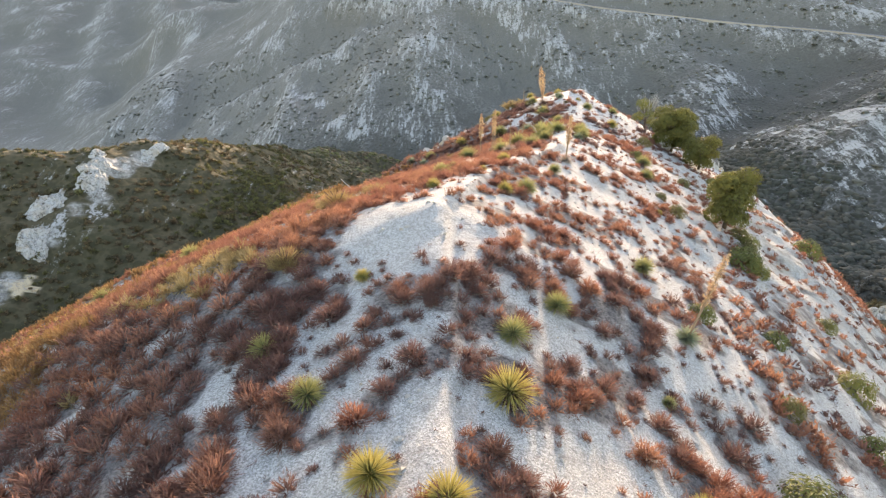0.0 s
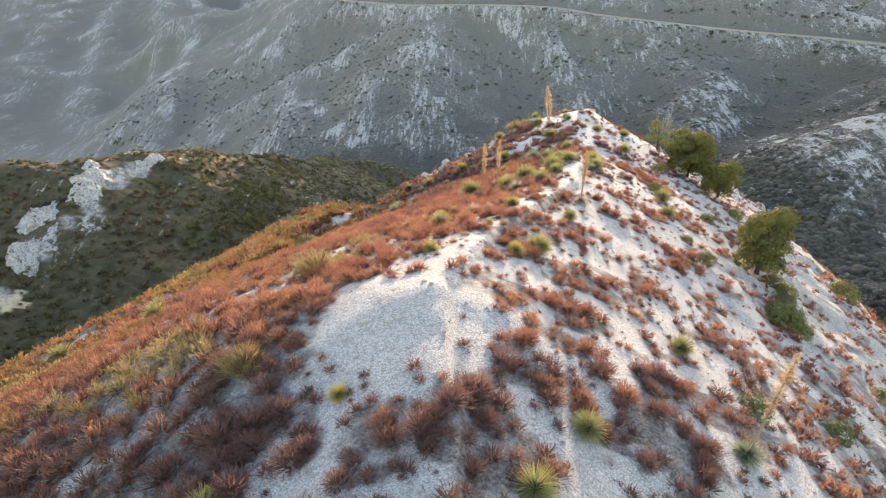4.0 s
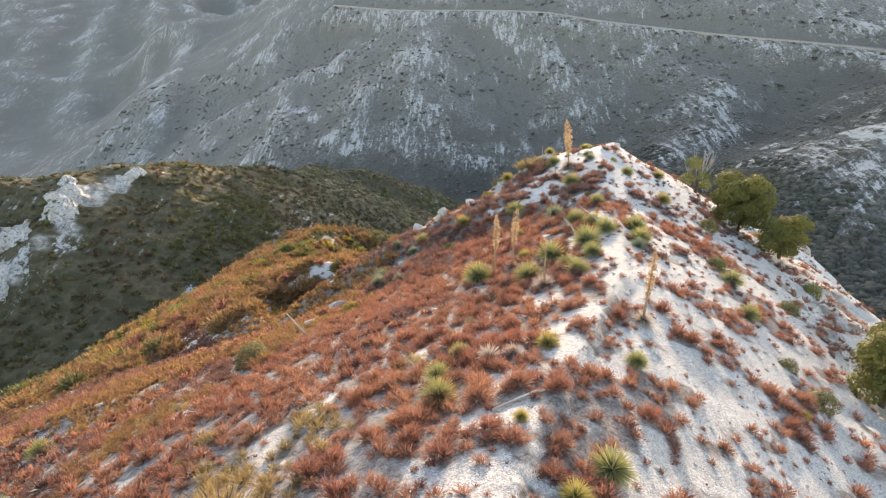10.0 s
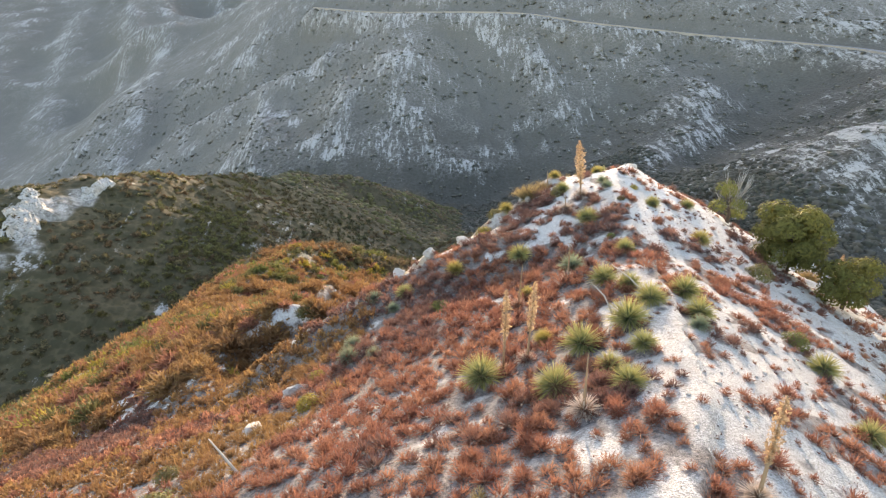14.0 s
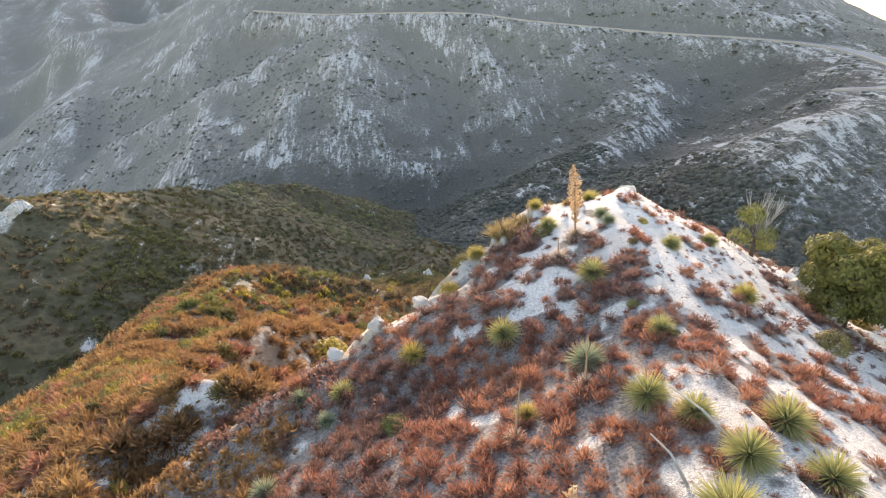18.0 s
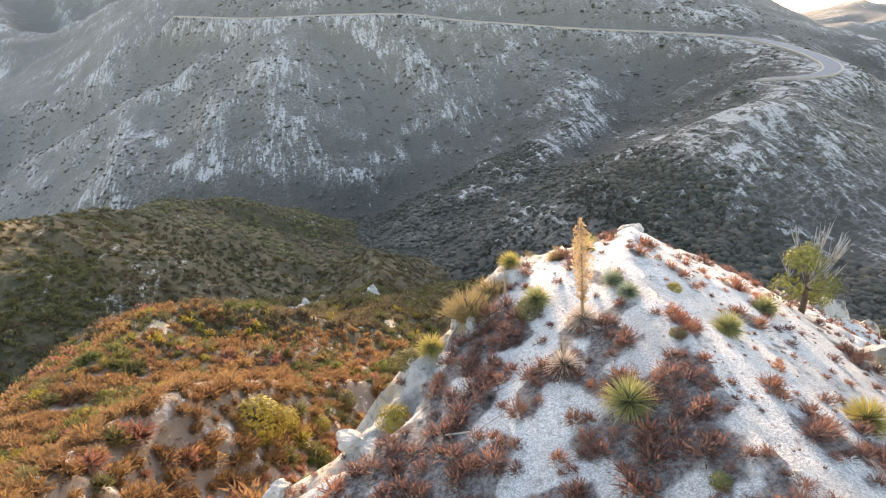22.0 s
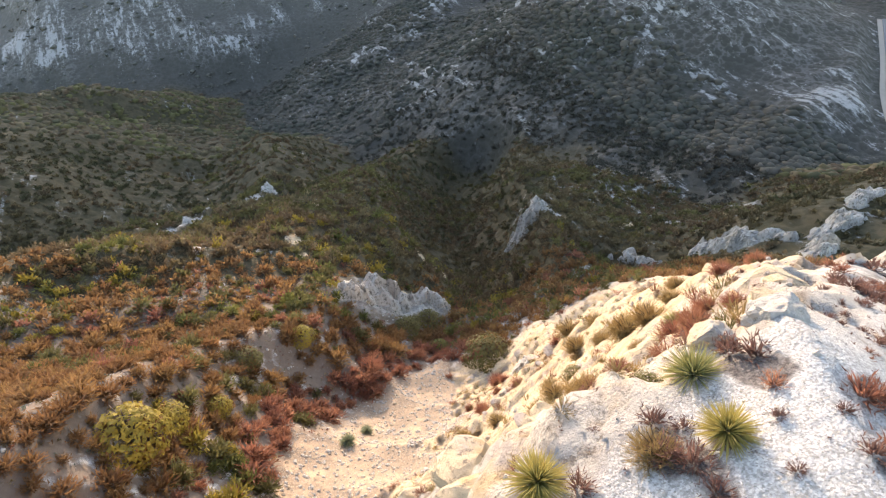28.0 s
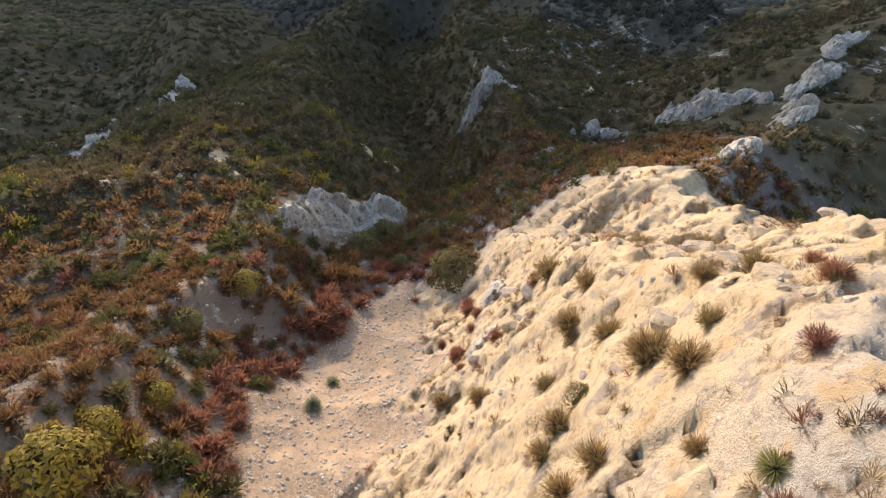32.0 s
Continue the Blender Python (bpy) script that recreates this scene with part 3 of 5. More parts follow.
def roughness(x, y, far):
    bumps = 0.07 * fractal(x / 2.6, y / 2.6, 4, 3) + 0.035 * fractal(x / 0.55, y / 0.55, 2, 7)
    a = np.clip((far - 18) / 50, 0, 1)
    hills = 2.4 * (fractal(x / 22, y / 22, 4, 11, True) - 0.35)
    b = np.clip((far - 150) / 300, 0, 1)
    c = np.clip((far - 750) / 350, 0, 1)
    gullies = 15 * (fractal(x / 120 + 0.15 * y / 120, y / 190, 4, 23, True) - 0.35) * (1 - c) + 60 * c * (fractal(x / 330 + 0.3 * y / 330, y / 500, 3, 27, True) - 0.35)
    rock = rockiness(x, y)
    wx, wy, big, gap, small, crack, rough_part = stone_blocks(x, y)
    along, over = 0.95 * wx + 0.31 * wy, -0.31 * wx + 0.95 * wy
    stone = 0.75 * (big - 0.5) - 0.38 * np.exp(-gap * 12) + (0.15 + 0.85 * rough_part) * (0.26 * (small - 0.5) - 0.12 * np.exp(-crack * 12))
    stone = stone + 0.75 * fractal(along / 6.5, over / 1.9, 4, 73, True) + 0.09 * fractal(x / 0.7, y / 0.7, 2, 79) - 0.3
    tip = 0.15 * np.exp(-((x - 12.9) / 0.9) ** 2 - ((y - 54.5) / 0.9) ** 2)
    crag = craggy(x, y)
    block, seam = cells(wx / 5.5 + 0.4 * wy / 5, wy / 3.6, 211)
    cliff = crag * (0.8 * (block - 0.35) - 0.3 * np.exp(-seam * 8) + 0.8 * fractal(x / 4, y / 4, 3, 217, True))
    return cliff + bumps * (1 - 0.5 * a) + hills * a + gullies * b + rock * stone * step(110, 50, far) + tip


# ---- the ground ----
# Bare scree and outcrops on the far slopes: (x, y, radius).
SCREE_FAR = [(-25, 683, 12), (-13, 672, 14), (-1, 668, 11), (-13, 638, 10), (-10, 597, 6), (-9, 581, 4), (-272, 919, 27), (-227, 830, 22), (-274, 866, 18), (-108, 685, 16), (-111, 667, 11), (-162, 631, 18),
             (-135, 601, 17), (-110, 559, 12), (-338, 751, 12), (194, 570, 9), (181, 557, 8), (169, 547, 6), (161, 536, 4), (65, 640, 9), (75, 630, 13), (82, 609, 9), (216, 569, 5), (197, 537, 5), (-87, 726, 9), (-27, 478, 7), (-67, 596, 6), (-174, 696, 9)]
SCREE_MID = [(156, 272, 7), (201, 360, 8), (154, 222, 5), (158, 220, 5), (89, 350, 6), (98, 344, 4.5), (112, 191, 5), (-1, 139, 2.4), (1, 143, 2), (7, 156, 2.4), (15, 170, 2.6), (18, 157, 1.6), (9, 119, 1.5), (-90, 179, 3.4), (-87, 179, 2.6),
             (-97, 167, 4.2), (-95, 170, 4), (-94, 157, 4), (-92, 151, 3), (-97, 144, 4.2), (-100, 141, 3.6), (-61, 149, 2.4), (135, 136, 9), (124, 137, 8), (146, 130, 9), (111, 131, 7)]
TRAIL = [(274, 333, 0), (250, 311, 0), (215, 270, 0), (186, 238, 0), (183, 225, 0), (181, 221, 0), (169, 215, 0), (157, 210, 0), (148, 205, 0), (138, 195, 0)]


def litter_cover(x, y):
    """How thickly shrubs and their litter cover the near ridge, 0 to 1."""
    side, along = home_side(x, y)
    n = fractal(x / 3.6, y / 3.6, 3, 81)
    v = 0.40 * n + 0.85 * fractal(x / 0.9, y / 0.9, 2, 91)
    first = np.interp(side, (-14, -8, -1.5, -0.4, 1.2, 2.0, 3.5, 6), (-0.12, -0.16, -0.16, 0.08, 0.10, -0.10, -0.24, -0.47))
    second = np.interp(side, (-14, -8, -1, 0.6, 1.8, 3.2), (-0.05, 0.03, 0.02, -0.02, -0.32, -0.62))
    third = np.interp(side, (-10, -2, -0.5, 1.0, 6, 9), (0.22, 0.20, -0.02, -0.40, -0.50, -0.55))
    fourth = np.interp(side, (-10, -2, 0.0, 2.0, 8), (0.32, 0.30, 0.20, -0.04, -0.15)) + 0.28 * step(50, 52.5, y) * step(5, 2.5, side)
    a, b, c = step(15, 19, y + 1.2 * n), step(38, 43, y + 1.5 * n), step(46, 50, y)
    level = ((first * (1 - a) + second * a) * (1 - b) + third * b) * (1 - c) + fourth * c
    cover = step(level - 0.16, level + 0.16, v)
    flat = np.exp(-((x + 1.0) / 1.5) ** 2 - ((y - 15.6) / 1.7) ** 2)
    cover = cover * (1 - np.clip(1.3 * flat, 0, 1))
    down = step(52, 62, y) * np.maximum(step(-30, -5, side), step(66, 74, y))
    cover = cover * (1 - down) + down * (0.98 + 0.55 * v)
    return np.clip(cover * (1 - 0.85 * rockiness(x, y)), 0, 1)


def stretched(lo, hi, size, grow, ends):
    def run(edge, end, sign):
        out, s, v = [], size, edge
        while sign * v < sign * end:
            s *= grow[sign > 0]
            v += sign * s
            out.append(v)
        return out
    return np.array(run(lo, ends[0], -1)[::-1] + list(np.arange(lo, hi + 1e-6, size)) + run(hi, ends[1], 1))


def mesh_from(name, verts, faces, mat, smooth=False):
    """A mesh object from arrays of places and of triangles or quads."""
    me = bpy.data.meshes.new(name)
    verts, faces = np.asarray(verts, np.float32), np.asarray(faces, np.int32)
    me.vertices.add(len(verts))
    me.vertices.foreach_set("co", verts.ravel())
    k = faces.shape[1]
    me.loops.add(faces.size)
    me.loops.foreach_set("vertex_index", faces.ravel())
    me.polygons.add(len(faces))
    me.polygons.foreach_set("loop_start", np.arange(0, faces.size, k, dtype=np.int32))
    me.polygons.foreach_set("loop_total", np.full(len(faces), k, np.int32))
    me.polygons.foreach_set("use_smooth", np.full(len(faces), smooth))
    me.update(calc_edges=True)
    me.materials.append(mat)
    return me


def discs(x, y, some):
    out = np.zeros(x.shape)
    for px, py, r in some:
        d = np.hypot(x - px, y - py)
        out = np.maximum(out, (0.40 if px > 100 and py < 200 else 0.85) * step(1.9, 0.1, d / r))
    return out


xs = stretched(-14, 41, 0.25, (1.028, 1.03), (-1800, 1800))
ys = stretched(-3, 86, 0.25, (1.08, 1.019), (-300, 2800))
gx, gy = np.meshgrid(xs, ys)
gz = ground_height(gx, gy)
i = (np.arange(len(ys) - 1)[:, None] * len(xs) + np.arange(len(xs) - 1)).ravel()
ground_mesh = mesh_from("ground", np.stack([gx, gy, gz], -1).reshape(-1, 3), np.stack([i, i + 1, i + len(xs) + 1, i + len(xs)], -1), GROUND, True)
away = np.hypot(np.maximum(np.abs(gx - 5) - 20, 0), np.maximum(np.abs(gy - 28) - 40, 0))
up_road = road_bed(gx, gy, ROAD_UP)[0]
cut_bank = 0.62 * step(30, 8, up_road) * (gy > 400) * step(-0.5, 0.4, fractal(gx / 30, gy / 30, 3, 97)) * (gz > road_bed(gx, gy, ROAD_UP)[1] + 0.5)
far_off = gy > 90
bend = np.zeros(gx.shape)
fx, fy = gx[far_off], gy[far_off]
for reach in (14.0, 45.0):
    ring = sum(ground_height(fx + reach * math.cos(a), fy + reach * math.sin(a)) for a in (0.4, 2.5, 4.6)) / 3
    bend[far_off] += (gz[far_off] - ring) / reach
layers = {
    "bare": np.clip(0.5 + 2.0 * bend, 0, 1) * np.clip(canyon_wall(gx, gy), 0.22, 1),
    # Amount of painted haze, by distance alone: none at y 380, full at 620.
    "far_haze": step(380, 620, gy),
    "wall": canyon_wall(gx, gy),
    "white": step(42, 51, gy + 3 * fractal(gx / 5, gy / 5, 3, 171)) * step(64, 58, gy),
    "earth": step(58, 66, gy + 0.4 * np.maximum(-gx, 0)) * step(16, 4, gx - 0.72 * (gy - 72)),
    "crag": 0.55 * craggy(gx, gy),
    "crevice": np.zeros(gx.shape),
    "litter": np.where(gy < 36, 0.66, 0.85) * litter_cover(gx, gy),
    "rock": rockiness(gx, gy),
    "sand": sandy(gx, gy),
    "brush": step(22, 60, away),
    "scree": np.maximum.reduce([discs(gx, gy, SCREE_FAR), discs(gx, gy, SCREE_MID), cut_bank, 0.60 * step(-24, -12, gx - 0.6 * (gy - 140)) * step(34, 20, gx - 0.6 * (gy - 140)) * step(108, 118, gy) * step(182, 170, gy) * step(-0.1, 0.4, fractal(gx / 6, gy / 6, 4, 175)), 0.62 * step(46, 58, gx) * step(170, 140, gy) * step(76, 86, gy) * step(125, 98, gx) * step(-0.25, 0.35, fractal(gx / 9, gy / 9, 4, 169)), 0.7 * step(2.6, 0.8, road_bed(gx, gy, TRAIL)[0]), 0.4 * step(20, 11, road_bed(gx, gy, ROAD_LOW)[0])]),
}
hard = layers["crag"][:-1, :-1] > 0.4
ground_mesh.polygons.foreach_set("use_smooth", ~hard.ravel())
stony = layers["rock"] > 0.2
_, _, _, gap, _, crack, rough_part = stone_blocks(gx[stony], gy[stony])
layers["crevice"][stony] = np.maximum(np.exp(-gap * 11), (0.25 + 0.75 * rough_part) * np.exp(-crack * 9)) * layers["rock"][stony]
for name, values in layers.items():
    ground_mesh.attributes.new(name, "FLOAT", "POINT").data.foreach_set("value", values.astype(np.float32).ravel())
ground = tagged(new("ground", ground_mesh), "pale granite ridge above brush-covered canyon slopes", "ground", kind="structure")


def ribbon(name, road, half, lift, mat, label, category):
    pts = np.array(road, float)
    t = np.linspace(0, len(pts) - 1, 12 * len(pts))
    c = np.stack([np.interp(t, np.arange(len(pts)), pts[:, k]) for k in range(3)], -1)
    for _ in range(30):
        c[1:-1] = 0.5 * c[1:-1] + 0.25 * (c[:-2] + c[2:])
    d = np.gradient(c, axis=0)
    d /= np.hypot(d[:, 0], d[:, 1])[:, None]
    side = np.stack([-d[:, 1], d[:, 0], 0 * d[:, 0]], -1)
    z = np.array([0, 0, lift])
    v = np.concatenate([c + side * half + z, c - side * half + z, c - side * half - (0, 0, 6), c + side * half - (0, 0, 6)])
    n = len(c)
    k = np.arange(n - 1)
    f = np.concatenate([np.stack([k + a * n, k + b * n, k + b * n + 1, k + a * n + 1], -1) for a, b in ((1, 0), (0, 3), (2, 1))])
    return tagged(new(name, mesh_from(name, v, f, mat)), label, category, kind="structure")


ribbon("road_shoulder_upper", ROAD_UP, 5.6, 0.9, GRAVEL, "pale gravel shoulder of the canyon road", "road shoulder")
ribbon("road_upper", ROAD_UP, 4.2, 1.05, ASPHALT, "grey asphalt road cut across the mountain slope", "road")
ribbon("road_shoulder_lower", ROAD_LOW, 9.5, 0.10, GRAVEL, "pale gravel edge of the roadside turnout", "road shoulder")
ribbon("road_lower", ROAD_LOW, 8.0, 0.35, ASPHALT, "grey asphalt road with a wide turnout", "road")


# ---- plants ----
def part(name, mesh, parent, label=""):
    ob = new(name, mesh)
    ob.parent = parent
    return tagged(ob, label)


def lie(x, y):
    return float(ground_height(np.array([float(x)]), np.array([float(y)]))[0])


def tuft(n, seed, spread=1.0, width=0.022, tips=2, tip_size=0.22, hollow=0.25):
    """A feathery shrub about one metre wide and 0.9 m high: slender blades that rise from the root, with thinner side twigs."""
    r = np.random.default_rng(seed)
    a, u = r.uniform(0, 2 * np.pi, n), np.sqrt(r.uniform(0, 1, n))
    lean = spread * u * (1 + 0.15 * r.normal(size=n))
    reach = 0.62 * (0.70 + 0.5 * r.uniform(size=n)) * (1 - 0.15 * u)
    out = np.stack([np.sin(lean) * np.cos(a), np.sin(lean) * np.sin(a), np.cos(lean)], -1)
    root = np.stack([hollow * u * np.cos(a), hollow * u * np.sin(a), -0.06 + 0 * a], -1) * r.uniform(0.5, 1, (n, 1))
    end = root + out * reach[:, None] + r.normal(0, 0.03, (n, 3))

    def across(d):
        c = np.cross(d, r.normal(size=(n, 3)))
        return c * width / np.linalg.norm(c, axis=1)[:, None]
    c = across(out)
    v = [root - c * 0.8, root + c * 0.8, end]
    for k in range(tips):
        at = root + (end - root) * r.uniform(0.25, 0.8, (n, 1))
        to = out + r.normal(0, 0.33, (n, 3)) + (0, 0, 0.15)
        to *= (tip_size * r.uniform(0.6, 1.3, n) / np.linalg.norm(to, axis=1))[:, None]
        c = across(to)
        v += [at - c * 0.75, at + c * 0.75, at + to]
    m = len(v) // 3
    verts = np.stack(v, 1).reshape(-1, 3) * (1.6, 1.6, 1.5)
    return verts, np.arange(n * m * 3).reshape(-1, 3), np.tile([0.0, 0.0, 1.0] + [0.45, 0.45, 1.0] * tips, n)


def dome(seed, around=7, rings=3, flat=0.85, rough=0.22):
    """A lumpy round bush one metre in radius, sunk a little into the ground."""
    r = np.random.default_rng(seed)
    v, f = [], []
    for k in range(rings):
        e = -0.25 + 1.35 * k / rings
        for q in range(around):
            a = 2 * np.pi * (q + 0.5 * (k % 2)) / around + r.normal(0, 0.12)
            w = 1 + rough * r.uniform(-1, 1)
            v.append((w * math.cos(e) * math.cos(a), w * math.cos(e) * math.sin(a), flat * w * math.sin(e)))
    v.append((r.normal(0, 0.12), r.normal(0, 0.12), flat * (1 + 0.5 * rough * r.uniform(-1, 1))))
    for k in range(rings - 1):
        for q in range(around):
            a, b = k * around + q, k * around + (q + 1) % around
            f += [(a, b, b + around), (a, b + around, a + around)]
    f += [((rings - 1) * around + q, (rings - 1) * around + (q + 1) % around, rings * around) for q in range(around)]
    return np.array(v), np.array(f), np.full(len(v), 0.7)


def mound(n, seed, width=0.10, flat=0.85):
    """A twiggy dome one metre in radius: tapering sprays that point out of a lumpy mass."""
    r = np.random.default_rng(seed)
    d = r.normal(size=(n, 3))
    d[:, 2] = np.abs(d[:, 2]) * 1.2 - 0.1
    d /= np.linalg.norm(d, axis=1)[:, None]
    lumps = r.normal(size=(6, 3))
    lumps[:, 2] = np.abs(lumps[:, 2])
    lumps /= np.linalg.norm(lumps, axis=1)[:, None]
    swell = (0.72 + 0.34 * np.max(np.clip(d @ lumps.T, 0, 1) ** 3, axis=1)) * r.uniform(0.75, 1.08, n)
    shell = np.arange(n) % 3 > 0
    c = np.cross(d, r.normal(size=(n, 3)))
    c *= (width * np.where(shell, 0.8, 1.3) / np.linalg.norm(c, axis=1))[:, None]
    start = d * (swell * np.where(shell, r.uniform(0.5, 0.85, n), r.uniform(0.15, 0.4, n)))[:, None]
    lean = d + np.where(shell, 0.75, 0.15)[:, None] * r.normal(0, 1, (n, 3)) + (0, 0, 0.25)
    lean /= np.linalg.norm(lean, axis=1)[:, None]
    end = start + lean * (swell * np.where(shell, 0.30, 0.62))[:, None]
    v = np.stack([start - c, start + c, end], 1).reshape(-1, 3) * (1, 1, flat)
    return v, np.arange(3 * n).reshape(-1, 3), np.tile([0.2, 0.2, 1.0], n)


def clump(n, seed, size=0.30, flat=0.8):
    """A leafy dome one metre in radius: leaf sprays over a lumpy shell."""
    r = np.random.default_rng(seed)
    d = r.normal(size=(n, 3))
    d[:, 2] = np.abs(d[:, 2]) * 1.1 - 0.15
    d /= np.linalg.norm(d, axis=1)[:, None]
    lumps = r.normal(size=(7, 3))
    lumps[:, 2] = np.abs(lumps[:, 2])
    lumps /= np.linalg.norm(lumps, axis=1)[:, None]
    swell = 0.72 + 0.34 * np.max(np.clip(d @ lumps.T, 0, 1) ** 3, axis=1)
    c = d * (swell * r.uniform(0.72, 1.0, n))[:, None] * (1, 1, flat)
    p = np.cross(d, r.normal(size=(n, 3)))
    p *= size / np.linalg.norm(p, axis=1)[:, None]
    q = np.cross(d, p) * r.uniform(0.6, 1.1, (n, 1))
    tilt = d * r.uniform(-0.4, 0.6, (n, 1)) * size
    v = np.stack([c - p, c + p, c + q + tilt], 1).reshape(-1, 3)
    return v, np.arange(3 * n).reshape(-1, 3)


def gather(name, mat, shapes, x, y, radius, tall, seed, label, category, sink=0.02, smooth=True):
    """Many plants in one object: copies of a few shapes, turned and scaled."""
    r = np.random.default_rng(seed)
    z = ground_height(x, y) - sink
    pick, turn, tone = r.integers(0, len(shapes), len(x)), r.uniform(0, 2 * np.pi, len(x)), r.uniform(0.02, 1, len(x))
    vs, fs, tips, tones, count = [], [], [], [], 0
    for k, (v, f, *tip) in enumerate(shapes):
        w = np.where(pick == k)[0]
        if not len(w):
            continue
        c, s = np.cos(turn[w])[:, None], np.sin(turn[w])[:, None]
        px = (v[:, 0] * c - v[:, 1] * s) * radius[w, None] + x[w, None]
        py = (v[:, 0] * s + v[:, 1] * c) * radius[w, None] + y[w, None]
        pz = v[:, 2] * (radius * tall)[w, None] + z[w, None]
        vs.append(np.stack([px, py, pz], -1).reshape(-1, 3))
        fs.append((f[None] + (np.arange(len(w)) * len(v))[:, None, None] + count).reshape(-1, 3))
        tips.append(np.tile(tip[0] if tip else np.ones(len(v)), len(w)))
        tones.append(np.repeat(tone[w], len(v)))
        count += len(w) * len(v)
    me = mesh_from(name, np.concatenate(vs), np.concatenate(fs), mat, smooth)
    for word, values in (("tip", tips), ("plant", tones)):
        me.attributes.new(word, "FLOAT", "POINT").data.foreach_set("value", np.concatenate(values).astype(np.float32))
    return tagged(new(name, me), label, category, kind="stuff")


def shaped(name, shape, mat):
    """One plant's mesh, with the place along each spray."""
    me = mesh_from(name, *shape[:2], mat, True)
    if len(shape) > 2:
        me.attributes.new("tip", "FLOAT", "POINT").data.foreach_set("value", shape[2].astype(np.float32))
    return me


def spread_points(n, x0, x1, y0, y1, seed):
    r = np.random.default_rng(seed)
    return r.uniform(x0, x1, n), r.uniform(y0, y1, n), r.uniform(0, 1, n)


def thinned(x, y, radius, gap):
    """Keeps plants that stand apart from one another: a coarse grid holds one each."""
    key = np.floor(x / gap).astype(np.int64) * 100003 + np.floor(y / gap).astype(np.int64)
    _, first = np.unique(key, return_index=True)
    keep = np.zeros(len(x), bool)
    keep[first] = True
    return keep


# Buckwheat on the near ridge: small dense domes, rust to mauve.
x, y, u = spread_points(66000, -42, 34, -8, 60, 5)
side, along = home_side(x, y)
cover = litter_cover(x, y)
patchy = fractal(x / 1.9, y / 1.9, 3, 151)
chance = 0.11 + 0.74 * cover + 0.26 * (np.abs(side) < 12) * step(-0.35, 0.35, patchy)
chance = np.where(side < -10, np.minimum(chance, 0.4), chance)
chance *= np.where(np.hypot(x + 1.0, (y - 15.6) * 0.9) < 1.6, 0.05, 1) * (1 - np.where(y < 56, 0.45, 0.75) * rockiness(x, y)) * np.where((y > 50) & (side < 3), 0.8, 1)
size = (0.10 + 0.13 * cover + 0.12 * np.random.default_rng(6).uniform(size=len(x))) * np.random.default_rng(8).uniform(0.6, 1.25, len(x))
size *= np.where((y > 17) & (side < 1), 0.85, 1.0) * np.where(y > 38, 1.15, 1.0) * np.where((y < 18) & (side > 3), 1.25, 1.0)
keep = (u < chance) & thinned(x, y, size, 0.38)
x, y, side, size, cover, u = x[keep], y[keep], side[keep], size[keep], cover[keep], u[keep] / chance[keep]
hue = fractal(x / 4, y / 4, 3, 101) + 0.35 * (np.random.default_rng(9).uniform(size=len(x)) - 0.5)
dark = (np.where(y < 17, 0.05, 0.42) - np.where(y > 42, 0.55, 0.0) - np.where((y < 17) & (side > 2), 0.25, 0)) < hue
straw = (hue < -0.40) & (side > 3.5) & (y < 29)
far_left = (side > 11) & (hue < 0.1)
kind = np.where(straw, 2, np.where(far_left, 3, np.where(dark, 1, 0)))
near_shapes = [mound(150, 200 + k, 0.040, 0.95) for k in range(7)]
thin_shapes = [mound(38, 210 + k, 0.115, 0.95) for k in range(6)]
fine_shapes = [mound(460, 220 + k, 0.024, 0.95) for k in range(5)]
single = (y > 2) & (y < 34) & (np.abs(side + 0.5) < 5.5) & (kind < 2)
order = np.where(single)[0]
order = order[np.argsort(-size[order])][:290]
single = np.zeros(len(x), bool)
single[order] = True
NEAR = [(RUST, "rust-red dry buckwheat shrubs on pale granite soil", "buckwheat shrubs"), (MAUVE, "dull mauve-brown buckwheat shrubs on the ridge", "buckwheat shrubs"),
        (STRAW, "straw-yellow dry shrubs among the buckwheat", "dry shrubs"), (ORANGE, "orange-brown shrubs on the lower flank", "dry shrubs")]
for k, (mat, label, category) in enumerate(NEAR):
    word = ("rust", "mauve", "straw", "orange")[k]
    near = (y < 44) & (side > -9) & (side < 14.5) & (y > 1) | (y > 36) & (side < 9) & (side > -4) & (u < 0.8) | (y > 45) & (np.abs(side) < 11)
    for w, shapes, name in (((kind == k) & ~single & near, near_shapes, "shrubs_"), ((kind == k) & ~near, thin_shapes, "upper_shrubs_")):
        if not w.any():
            continue
        gather(name + word, mat, shapes, x[w], y[w], size[w] * ((1.3 if k != 2 else 1.15) if shapes is near_shapes else 1.45), np.full(w.sum(), 1.0), 300 + k, label, category)
shrub_meshes = {}
for n, w in enumerate(order):
    mat = (RUST, MAUVE)[kind[w]]
    key = (mat.name, n % 5)
    if key not in shrub_meshes:
        shrub_meshes[key] = shaped("buckwheat_shrub", fine_shapes[n % 5], mat)
    ob = new("buckwheat_shrub", shrub_meshes[key])
    ob.matrix_basis = Matrix.Translation((x[w], y[w], lie(x[w], y[w]) - 0.01)) @ Matrix.Rotation(n * 2.4, 4, "Z") @ Matrix.Diagonal((size[w] * 1.35, size[w] * 1.35, size[w] * 1.35, 1))
    tagged(ob, ("rust-red dry buckwheat shrub on pale granite soil", "dull mauve-brown buckwheat shrub on the ridge")[kind[w]], "shrub", "buckwheat shrubs on the ridge")

# Small dry sprouts and stones strewn over the bare crest.
x, y, u = spread_points(16000, -6, 20, 2, 58, 15)
bare = (litter_cover(x, y) < 0.3) & (u < 0.33) & ((np.hypot(x + 1.0, y - 15.6) > 1.4) | (u < 0.03))
